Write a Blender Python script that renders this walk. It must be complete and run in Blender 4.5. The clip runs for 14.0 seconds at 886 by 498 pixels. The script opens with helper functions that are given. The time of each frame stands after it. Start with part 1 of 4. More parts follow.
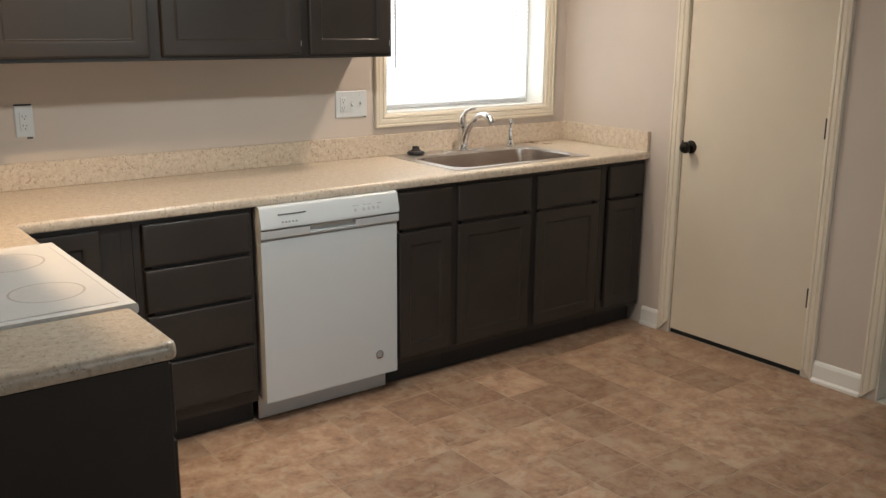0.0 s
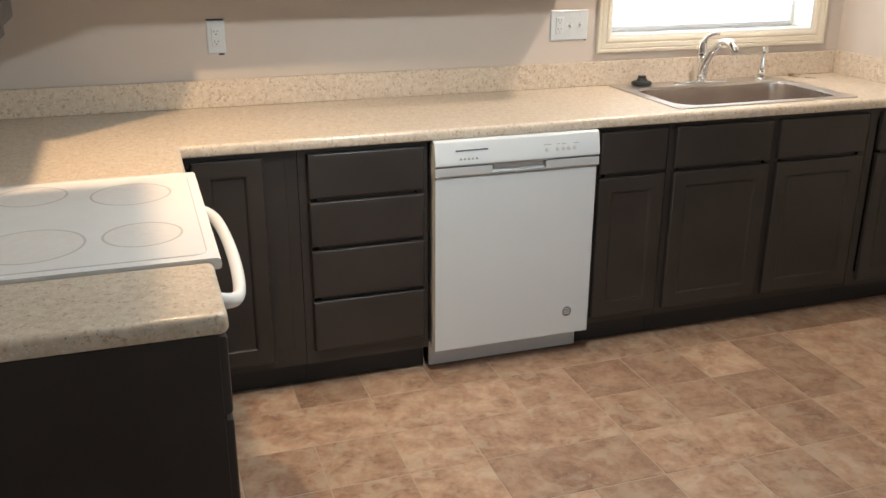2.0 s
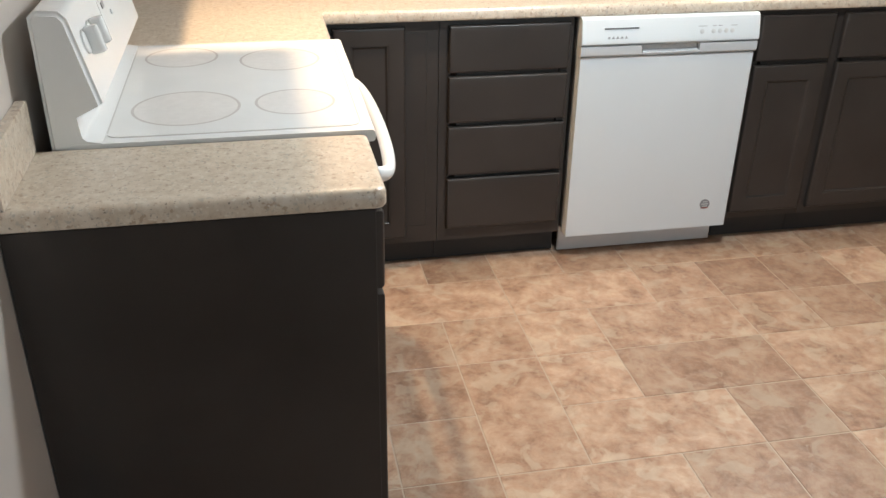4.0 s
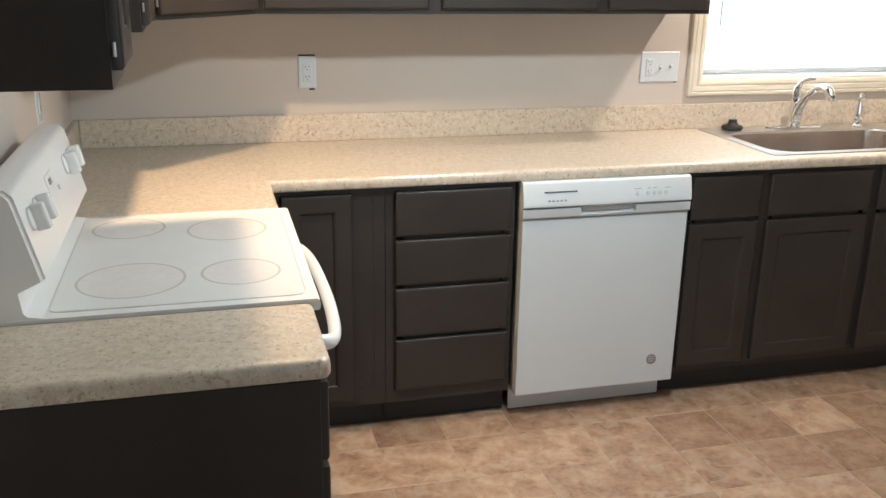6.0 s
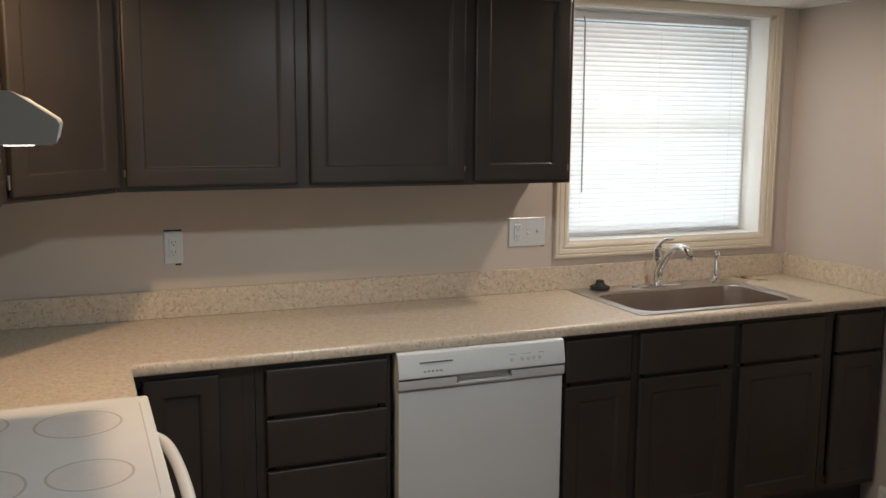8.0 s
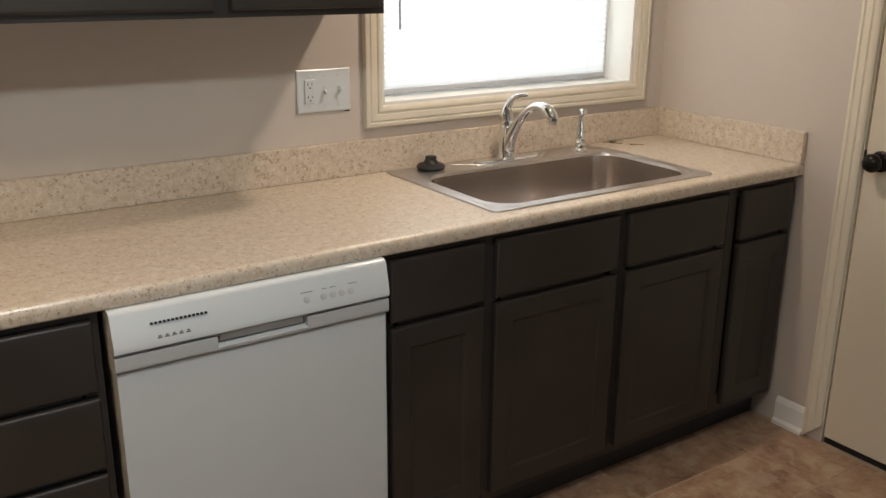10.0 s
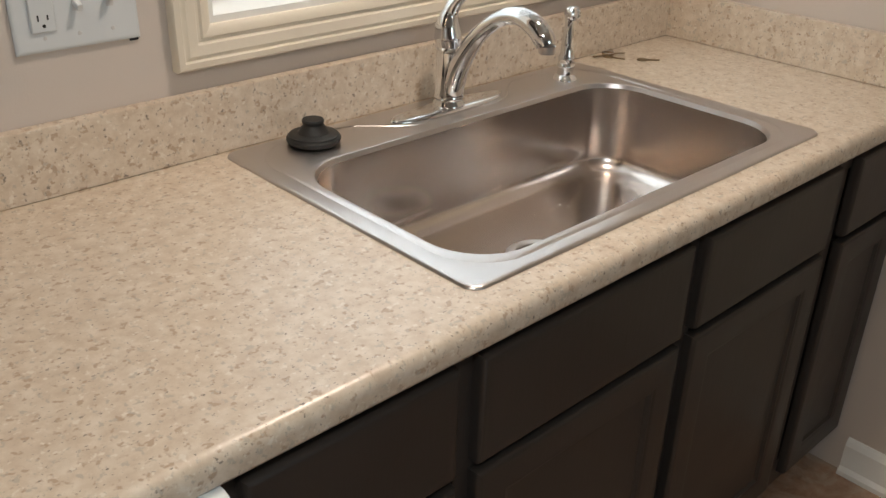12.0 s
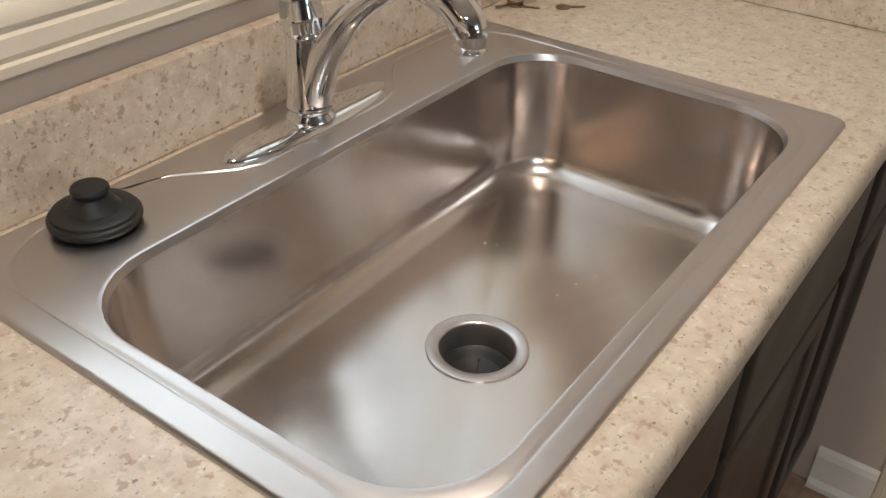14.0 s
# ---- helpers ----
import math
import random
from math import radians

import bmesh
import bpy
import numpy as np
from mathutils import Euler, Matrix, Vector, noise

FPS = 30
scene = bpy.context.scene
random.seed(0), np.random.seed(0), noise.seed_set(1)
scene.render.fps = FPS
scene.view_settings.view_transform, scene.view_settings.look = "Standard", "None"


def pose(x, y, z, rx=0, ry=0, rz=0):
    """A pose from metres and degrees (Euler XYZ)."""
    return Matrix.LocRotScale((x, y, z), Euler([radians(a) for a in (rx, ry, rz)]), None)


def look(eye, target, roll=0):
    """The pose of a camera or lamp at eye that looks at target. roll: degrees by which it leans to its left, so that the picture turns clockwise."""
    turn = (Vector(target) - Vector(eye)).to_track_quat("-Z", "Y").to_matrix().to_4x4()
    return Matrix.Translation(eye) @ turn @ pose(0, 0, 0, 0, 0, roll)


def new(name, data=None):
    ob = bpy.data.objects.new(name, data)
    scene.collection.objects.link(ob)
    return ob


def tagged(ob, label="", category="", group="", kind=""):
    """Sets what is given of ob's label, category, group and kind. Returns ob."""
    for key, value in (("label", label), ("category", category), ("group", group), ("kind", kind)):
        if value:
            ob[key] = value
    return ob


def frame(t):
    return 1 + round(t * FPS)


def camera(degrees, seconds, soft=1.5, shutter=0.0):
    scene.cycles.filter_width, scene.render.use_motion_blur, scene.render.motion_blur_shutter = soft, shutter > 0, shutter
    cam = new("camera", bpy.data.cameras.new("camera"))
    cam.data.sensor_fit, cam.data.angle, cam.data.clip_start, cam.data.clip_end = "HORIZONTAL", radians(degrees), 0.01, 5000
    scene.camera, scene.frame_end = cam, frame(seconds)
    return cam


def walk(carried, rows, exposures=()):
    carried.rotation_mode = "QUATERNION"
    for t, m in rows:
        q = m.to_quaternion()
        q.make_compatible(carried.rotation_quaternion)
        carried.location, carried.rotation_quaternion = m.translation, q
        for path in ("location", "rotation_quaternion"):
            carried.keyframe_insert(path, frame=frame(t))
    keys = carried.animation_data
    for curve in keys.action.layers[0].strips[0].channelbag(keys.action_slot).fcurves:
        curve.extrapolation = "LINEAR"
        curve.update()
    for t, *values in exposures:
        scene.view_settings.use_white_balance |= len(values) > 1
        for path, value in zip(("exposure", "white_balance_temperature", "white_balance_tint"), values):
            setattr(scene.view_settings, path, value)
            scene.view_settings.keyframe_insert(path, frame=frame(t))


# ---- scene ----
cam = camera(52.0, 14.0)
PATH = [
    (0, (0.021, -3.681, 1.544), (1.193, -2.134, 1.06), 0.5),
    (0.5, (0.095, -3.616, 1.536), (1.15, -2.002, 1.008), -0.8),
    (1, (0.245, -3.481, 1.529), (1.142, -1.796, 0.932), -1.7),
    (1.5, (0.383, -3.432, 1.535), (1.142, -1.696, 0.893), -1.2),
    (2, (0.531, -3.49, 1.567), (1.135, -1.707, 0.891), 0.2),
    (2.5, (0.582, -3.511, 1.574), (1.092, -1.715, 0.86), 0.6),
    (3, (0.542, -3.48, 1.558), (0.966, -1.682, 0.792), 0.8),
    (3.2, (0.498, -3.435, 1.563), (0.908, -1.656, 0.747), 0.9),
    (5.3, (0.43, -3.40, 1.52), (0.740, -1.67, 0.565), 0.9),
    (5.5, (0.438, -3.407, 1.55), (0.805, -1.655, 0.663), 1.2),
    (6, (0.461, -3.417, 1.581), (0.946, -1.575, 0.97), 0.9),
    (6.5, (0.467, -3.422, 1.631), (1.009, -1.541, 1.22), 0.7),
    (7, (0.468, -3.432, 1.652), (1.04, -1.54, 1.35), 0.5),
    (7.5, (0.475, -3.437, 1.654), (1.093, -1.555, 1.382), 0.3),
    (8, (0.51, -3.379, 1.636), (1.255, -1.545, 1.353), 0.4),
    (8.5, (0.637, -3.206, 1.598), (1.497, -1.435, 1.245), 0.2),
    (9, (0.807, -2.957, 1.567), (1.757, -1.26, 1.102), 0.4),
    (9.2, (0.871, -2.854, 1.548), (1.847, -1.178, 1.061), 0.5),
    (11.3, (1.461, -1.51, 1.498), (2.669, -0.135, 0.693), 1.0),
    (11.5, (1.55, -1.415, 1.476), (2.772, -0.065, 0.65), 1.2),
    (12, (1.792, -1.216, 1.443), (3.012, 0.072, 0.519), 1.5),
    (12.5, (1.966, -0.99, 1.413), (3.227, 0.195, 0.411), 2.0),
    (13, (2.117, -0.801, 1.41), (3.43, 0.256, 0.334), 3.0),
    (13.5, (2.157, -0.776, 1.397), (3.489, 0.241, 0.305), 1.8),
    (14, (2.173, -0.76, 1.385), (3.537, 0.187, 0.27), 2.0),
]
EXPOSURES = [(0.0, 0.19, 6750, 10), (1.5, 0.53, 6600, 10), (3.0, 0.68, 6500, 10), (4.3, 1.12, 6150, 8), (5.5, 1.12, 6200, 7), (6.2, 0.46, 6250, 8), (7.0, -0.27, 6650, 9), (7.5, -0.32, 6600, 10), (8.5, -0.56, 6750, 11), (9.2, -0.38, 6850, 11), (11.3, -0.07, 6650, 10), (12.2, -0.17, 6500, 10), (14.0, -0.17, 6350, 10)]
walk(cam, [(t, look(eye, target, roll)) for t, eye, target, roll in PATH], EXPOSURES)

# ---- world, lights ----
world = bpy.data.worlds.new("world")
scene.world = world
world.use_nodes = True
wn, wl = world.node_tree.nodes, world.node_tree.links
sky = wn.new("ShaderNodeTexSky")
sky.sky_type, sky.sun_disc = "NISHITA", False
sky.sun_elevation, sky.sun_rotation = radians(40), radians(150)
wl.new(sky.outputs[0], wn["Background"].inputs[0])
wn["Background"].inputs[1].default_value = 0.05


def lamp(name, kind, m, energy, color, **settings):
    data = bpy.data.lights.new(name, kind)
    data.energy, data.color = energy, color
    for key, value in settings.items():
        if key == "radius":
            data.shadow_soft_size = value
        elif key == "size":
            data.shape, data.size, data.size_y = "RECTANGLE", value[0], value[1]
        elif key == "disk":
            data.shape, data.size = "DISK", value
    ob = new(name, data)
    ob.matrix_world = m
    return ob


SINK_LAMP, ROOM_LAMP, STOVE_LAMP = (2.75, -0.50, 2.132), (1.50, -1.50, 2.092), (0.46, -0.92, 2.092)
lamp("light_over_sink", "AREA", pose(*SINK_LAMP), 10.5, (1.0, 0.84, 0.70), disk=0.10)
lamp("light_of_room", "AREA", pose(*ROOM_LAMP), 14.5, (0.88, 0.965, 1.0), disk=0.16)
lamp("light_over_stove", "AREA", pose(*STOVE_LAMP), 11.5, (1.0, 0.69, 0.41), disk=0.06)
lamp("daylight_kitchen_window", "AREA", pose(2.97, 0.34, 1.45, -90, 0, 0), 15, (0.86, 0.95, 1.0), size=(1.1, 0.95))
# Added cool fill from behind the camera; its window is assumed and unseen.
lamp("daylight_fill_living", "AREA", pose(2.4, -7.15, 1.45, 90, 0, 0), 22, (0.74, 0.90, 0.98), size=(2.0, 1.3))

# ---- materials ----


def shader(name, base, rough=0.5, metal=0.0):
    m = bpy.data.materials.new(name)
    m.use_nodes = True
    n, l = m.node_tree.nodes, m.node_tree.links
    b = n["Principled BSDF"]
    b.inputs["Base Color"].default_value = (*base, 1)
    b.inputs["Roughness"].default_value = rough
    b.inputs["Metallic"].default_value = metal
    return m, n, l, b


def noise_of(n, l, scale, detail=4.0, stretch=None, rough=0.55):
    co = n.new("ShaderNodeTexCoord")
    tex = n.new("ShaderNodeTexNoise")
    tex.inputs["Scale"].default_value, tex.inputs["Detail"].default_value = scale, detail
    tex.inputs["Roughness"].default_value = rough
    if stretch:
        mp = n.new("ShaderNodeMapping")
        mp.inputs["Scale"].default_value = stretch
        l.new(co.outputs["Object"], mp.inputs[0])
        l.new(mp.outputs[0], tex.inputs["Vector"])
    else:
        l.new(co.outputs["Object"], tex.inputs["Vector"])
    return tex


def ramp(n, l, source, stops):
    r = n.new("ShaderNodeValToRGB")
    e = r.color_ramp.elements
    while len(e) < len(stops):
        e.new(0.5)
    for item, (at, col) in zip(e, stops):
        item.position, item.color = at, (*col, 1) if len(col) == 3 else col
    l.new(source, r.inputs[0])
    return r


def bump(n, l, b, height, strength, distance):
    bu = n.new("ShaderNodeBump")
    bu.inputs["Strength"].default_value, bu.inputs["Distance"].default_value = strength, distance
    l.new(height, bu.inputs["Height"])
    l.new(bu.outputs[0], b.inputs["Normal"])
    return bu


def mixed(n, l, fac, a, b):
    mx = n.new("ShaderNodeMix")
    mx.data_type = "RGBA"
    for sock, v in ((mx.inputs[0], fac), (mx.inputs[6], a), (mx.inputs[7], b)):
        if hasattr(v, "links"):
            l.new(v, sock)
        else:
            sock.default_value = v if isinstance(v, float) else (*v, 1)
    return mx.outputs[2]


def paint(name, base, rough=0.5, vary=0.06, wear=3.0, grain=180.0, grain_strength=0.12):
    """Paint or plastic: faint wide stains and a fine relief."""
    m, n, l, b = shader(name, base, rough)
    wide = noise_of(n, l, wear, 5)
    low = tuple(c * (1 - vary) for c in base)
    high = tuple(min(1, c * (1 + vary)) for c in base)
    l.new(ramp(n, l, wide.outputs[0], [(0.3, low), (0.7, high)]).outputs[0], b.inputs["Base Color"])
    l.new(ramp(n, l, wide.outputs[0], [(0.3, (rough * 0.85,) * 3), (0.7, (min(1, rough * 1.15),) * 3)]).outputs[0], b.inputs["Roughness"])
    fine = noise_of(n, l, grain, 2)
    bump(n, l, b, fine.outputs[0], grain_strength, 0.001)
    return m


def metal(name, base, rough, brushed=False):
    m, n, l, b = shader(name, base, rough, 1.0)
    if brushed:
        wide = noise_of(n, l, 5, 2, None, 0.5)
        l.new(ramp(n, l, wide.outputs[0], [(0.2, tuple(c * 0.94 for c in base)), (0.7, base)]).outputs[0], b.inputs["Base Color"])
        l.new(ramp(n, l, wide.outputs[0], [(0.2, (rough * 0.88,) * 3), (0.8, (rough * 1.12,) * 3)]).outputs[0], b.inputs["Roughness"])
    return m


def granite_laminate():
    m, n, l, b = shader("beige_granite_laminate", (0.6, 0.5, 0.38), 0.33)
    b.inputs["Specular IOR Level"].default_value = 0.85
    base = ramp(n, l, noise_of(n, l, 45, 7, None, 0.65).outputs[0], [(0.34, (0.53, 0.43, 0.33)), (0.5, (0.60, 0.51, 0.405)), (0.66, (0.67, 0.59, 0.49))])
    col = base.outputs[0]
    for scale, edge, tone, seed in ((80, 0.585, (0.40, 0.29, 0.20), (1, 1, 1)), (140, 0.635, (0.15, 0.12, 0.10), (1, 1.3, 1)), (95, 0.60, (0.45, 0.40, 0.33), (1.2, 1, 1)), (105, 0.61, (0.70, 0.64, 0.55), (1, 1, 1.2))):
        tex = noise_of(n, l, scale, 2.5, tuple(s * 1.0 for s in seed), 0.6)
        off = n.new("ShaderNodeMapping")
        off.inputs["Location"].default_value = (scale, edge * 9, 3)
        off.inputs["Scale"].default_value = seed
        co = n.new("ShaderNodeTexCoord")
        l.new(co.outputs["Object"], off.inputs[0])
        l.new(off.outputs[0], tex.inputs["Vector"])
        mask = ramp(n, l, tex.outputs[0], [(edge, (0, 0, 0)), (edge + 0.075, (0.9, 0.9, 0.9))])
        col = mixed(n, l, mask.outputs[0], col, tone)
    l.new(col, b.inputs["Base Color"])
    bump(n, l, b, noise_of(n, l, 260, 2).outputs[0], 0.05, 0.0006)
    return m


def stone_tile():
    m, n, l, b = shader("brown_stone_tile", (0.3, 0.2, 0.13), 0.42)
    info = n.new("ShaderNodeObjectInfo")
    co = n.new("ShaderNodeTexCoord")
    mp = n.new("ShaderNodeVectorMath")
    mp.operation = "ADD"
    mul = n.new("ShaderNodeMath")
    mul.operation = "MULTIPLY"
    mul.inputs[1].default_value = 40
    l.new(info.outputs["Random"], mul.inputs[0])
    l.new(co.outputs["Object"], mp.inputs[0])
    l.new(mul.outputs[0], mp.inputs[1])
    warp = n.new("ShaderNodeTexNoise")
    warp.inputs["Scale"].default_value, warp.inputs["Detail"].default_value = 10.0, 10.0
    warp.inputs["Roughness"].default_value = 0.70
    warp.inputs["Distortion"].default_value = 0.35
    l.new(mp.outputs[0], warp.inputs["Vector"])
    veins = n.new("ShaderNodeTexNoise")
    veins.inputs["Scale"].default_value, veins.inputs["Detail"].default_value = 13.0, 8.0
    veins.inputs["Distortion"].default_value = 0.8
    l.new(mp.outputs[0], veins.inputs["Vector"])
    col = ramp(n, l, warp.outputs[0], [(0.34, (0.200, 0.108, 0.068)), (0.43, (0.285, 0.168, 0.108)), (0.50, (0.345, 0.212, 0.140)), (0.56, (0.395, 0.262, 0.180)), (0.64, (0.455, 0.330, 0.235)), (0.74, (0.47, 0.36, 0.265))]).outputs[0]
    grit = n.new("ShaderNodeTexNoise")
    grit.inputs["Scale"].default_value, grit.inputs["Detail"].default_value = 45.0, 6.0
    l.new(mp.outputs[0], grit.inputs["Vector"])
    col = mixed(n, l, ramp(n, l, grit.outputs[0], [(0.42, (0.0, 0.0, 0.0)), (0.75, (0.5, 0.5, 0.5))]).outputs[0], col, (0.42, 0.33, 0.25))
    mask = ramp(n, l, veins.outputs[0], [(0.55, (0, 0, 0)), (0.61, (0.45, 0.45, 0.45))])
    col = mixed(n, l, mask.outputs[0], col, (0.45, 0.375, 0.285))
    tone = ramp(n, l, info.outputs["Random"], [(0.0, (0.80, 0.77, 0.75)), (1.0, (1.16, 1.15, 1.13))])
    mx = n.new("ShaderNodeMix")
    mx.data_type, mx.blend_type = "RGBA", "MULTIPLY"
    mx.inputs[0].default_value = 1.0
    l.new(col, mx.inputs[6])
    l.new(tone.outputs[0], mx.inputs[7])
    l.new(mx.outputs[2], b.inputs["Base Color"])
    l.new(ramp(n, l, warp.outputs[0], [(0.3, (0.36,) * 3), (0.7, (0.52,) * 3)]).outputs[0], b.inputs["Roughness"])
    bump(n, l, b, warp.outputs[0], 0.2, 0.0012)
    return m


def dark_paint():
    m, n, l, b = shader("espresso_cabinet_paint", (0.03, 0.025, 0.022), 0.36)
    b.inputs["Specular IOR Level"].default_value = 0.38
    wide = noise_of(n, l, 4, 5)
    l.new(ramp(n, l, wide.outputs[0], [(0.3, (0.026, 0.0215, 0.019)), (0.7, (0.038, 0.031, 0.027))]).outputs[0], b.inputs["Base Color"])
    l.new(ramp(n, l, wide.outputs[0], [(0.3, (0.33,) * 3), (0.7, (0.45,) * 3)]).outputs[0], b.inputs["Roughness"])
    grain = noise_of(n, l, 40, 5, (3, 3, 0.35))
    bump(n, l, b, grain.outputs[0], 0.18, 0.0012)
    return m


def blind_vinyl():
    m, n, l, b = shader("white_blind_vinyl", (0.85, 0.86, 0.86), 0.5)
    t = n.new("ShaderNodeBsdfTranslucent")
    t.inputs[0].default_value = (0.85, 0.87, 0.88, 1)
    mx = n.new("ShaderNodeMixShader")
    mx.inputs[0].default_value = 0.45
    l.new(b.outputs[0], mx.inputs[1])
    l.new(t.outputs[0], mx.inputs[2])
    l.new(mx.outputs[0], n["Material Output"].inputs[0])
    return m


def glowing(name, color, strength):
    m, n, l, b = shader(name, color, 0.4)
    b.inputs["Emission Color"].default_value = (*color, 1)
    b.inputs["Emission Strength"].default_value = strength
    return m


CAB = dark_paint()
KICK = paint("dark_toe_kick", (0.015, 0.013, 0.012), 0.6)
GRANITE = granite_laminate()
TILE = stone_tile()
GROUT = paint("floor_joint", (0.42, 0.33, 0.25), 0.6)
WALL = paint("greige_wall_paint", (0.56, 0.50, 0.45), 0.75, 0.04, 1.5, 320, 0.25)
CEIL = paint("white_ceiling_paint", (0.74, 0.73, 0.70), 0.85, 0.03, 2, 120, 0.4)
TRIM = paint("cream_trim_paint", (0.72, 0.66, 0.55), 0.38, 0.04)
TRIMW = paint("white_trim_paint", (0.80, 0.80, 0.77), 0.4, 0.03)
DOOR = paint("cream_door_paint", (0.68, 0.61, 0.50), 0.42, 0.04, 2, 260, 0.1)
WHITE = paint("white_enamel", (0.62, 0.655, 0.675), 0.22, 0.02, 2, 300, 0.03)
WHITE2 = paint("white_plastic", (0.50, 0.515, 0.525), 0.35, 0.03)
GREYP = paint("pale_grey_plastic", (0.52, 0.52, 0.52), 0.4, 0.03)
HOODM = paint("white_hood_enamel", (0.66, 0.69, 0.70), 0.35, 0.02)
STOVEW = paint("white_stove_enamel", (0.78, 0.78, 0.77), 0.24, 0.02, 2, 300, 0.03)
GLASSTOP = paint("white_ceramic_glass", (0.77, 0.76, 0.74), 0.10, 0.03, 6, 700, 0.01)
RING = paint("burner_print", (0.58, 0.54, 0.51), 0.18, 0.04)
STEEL = metal("brushed_stainless_steel", (0.68, 0.625, 0.59), 0.20, True)
STEELR = metal("rim_stainless_steel", (0.64, 0.61, 0.60), 0.32)
CHROME = metal("polished_chrome", (0.82, 0.83, 0.84), 0.06)
BRONZE = paint("dark_bronze", (0.02, 0.017, 0.015), 0.3)
BRONZE.node_tree.nodes["Principled BSDF"].inputs["Metallic"].default_value = 0.7
BLACK = paint("black_rubber", (0.012, 0.012, 0.012), 0.45)
HOLE = paint("dark_slot", (0.01, 0.01, 0.01), 0.8)
BLIND = blind_vinyl()
WAND = paint("grey_wand_plastic", (0.30, 0.31, 0.31), 0.3)
RAIL = paint("grey_rail", (0.50, 0.51, 0.54), 0.4)
KEYM = metal("worn_brass_key", (0.38, 0.30, 0.20), 0.35)
PRINT = paint("grey_print", (0.22, 0.22, 0.23), 0.6)
RED = paint("dull_red_print", (0.35, 0.10, 0.08), 0.5)
LAMPG = glowing("lit_lamp_glass", (1.0, 0.88, 0.70), 6.0)
PALE = paint("pale_threshold", (0.70, 0.68, 0.64), 0.5)
GLASS, _n, _l, _b = shader("window_glass", (0.95, 0.97, 0.97), 0.02)
_b.inputs["Transmission Weight"].default_value = 1.0

# ---- mesh helpers ----


def box(bm, x0, x1, y0, y1, z0, z1, bev=0.0, seg=2):
    r = bmesh.ops.create_cube(bm, size=1.0)
    for v in r["verts"]:
        v.co = Vector(((x0 + x1) / 2 + v.co.x * (x1 - x0), (y0 + y1) / 2 + v.co.y * (y1 - y0), (z0 + z1) / 2 + v.co.z * (z1 - z0)))
    if bev:
        edges = list({e for v in r["verts"] for e in v.link_edges})
        bmesh.ops.bevel(bm, geom=edges, offset=bev, segments=seg, profile=0.6, affect="EDGES")
    return bm


def lathe(bm, profile, at=(0, 0, 0), n=28, m=None):
    """A profile of (radius, height) turned about z."""
    rings = []
    m = m or Matrix.Identity(4)
    for r, h in profile:
        if r < 1e-5:
            rings.append([bm.verts.new(m @ (Vector((0, 0, h))) + Vector(at))])
        else:
            rings.append([bm.verts.new(m @ Vector((r * math.cos(2 * math.pi * k / n), r * math.sin(2 * math.pi * k / n), h)) + Vector(at)) for k in range(n)])
    for a, b in zip(rings, rings[1:]):
        for k in range(n):
            q = (k + 1) % n
            if len(a) == 1 and len(b) == 1:
                continue
            if len(a) == 1:
                bm.faces.new((a[0], b[q], b[k]))
            elif len(b) == 1:
                bm.faces.new((a[k], a[q], b[0]))
            else:
                bm.faces.new((a[k], a[q], b[q], b[k]))
    return bm


def tube(bm, path, radii, n=16, flat=1.0):
    """A tube along points, with a radius at each."""
    pts = [Vector(p) for p in path]
    rings, side = [], None
    for i, p in enumerate(pts):
        ahead = (pts[min(i + 1, len(pts) - 1)] - pts[max(i - 1, 0)]).normalized()
        if side is None:
            side = ahead.cross(Vector((0, 0, 1)))
            if side.length < 0.1:
                side = ahead.cross(Vector((0, 1, 0)))
        side = (side - ahead * side.dot(ahead)).normalized()
        up = side.cross(ahead)
        r = radii[i] if isinstance(radii, (list, tuple)) else radii
        rings.append([bm.verts.new(p + side * r * math.cos(2 * math.pi * k / n) + up * r * flat * math.sin(2 * math.pi * k / n)) for k in range(n)])
    for a, b in zip(rings, rings[1:]):
        for k in range(n):
            bm.faces.new((a[k], a[(k + 1) % n], b[(k + 1) % n], b[k]))
    bm.faces.new(rings[0][::-1])
    bm.faces.new(rings[-1])
    return bm


def smooth_path(points, steps=6):
    """A Catmull-Rom line through points of any length."""
    p = [np.array(q, float) for q in points]
    p = [2 * p[0] - p[1]] + p + [2 * p[-1] - p[-2]]
    out = []
    for i in range(1, len(p) - 2):
        for k in range(steps):
            t = k / steps
            out.append(0.5 * (2 * p[i] + (p[i + 1] - p[i - 1]) * t + (2 * p[i - 1] - 5 * p[i] + 4 * p[i + 1] - p[i + 2]) * t**2 + (3 * p[i] - p[i - 1] - 3 * p[i + 1] + p[i + 2]) * t**3))
    out.append(p[-2])
    return [q.tolist() for q in out]


def prism(bm, outline, x0, x1, axis="x"):
    """An outline of two numbers a point, drawn out along an axis."""
    def at(a, b, c):
        return {"x": (c, a, b), "y": (a, c, b), "z": (a, b, c)}[axis]
    lo = [bm.verts.new(at(a, b, x0)) for a, b in outline]
    hi = [bm.verts.new(at(a, b, x1)) for a, b in outline]
    k = len(outline)
    bm.faces.new(lo)
    bm.faces.new(hi[::-1])
    for i in range(k):
        bm.faces.new((lo[i], hi[i], hi[(i + 1) % k], lo[(i + 1) % k]))
    return bm


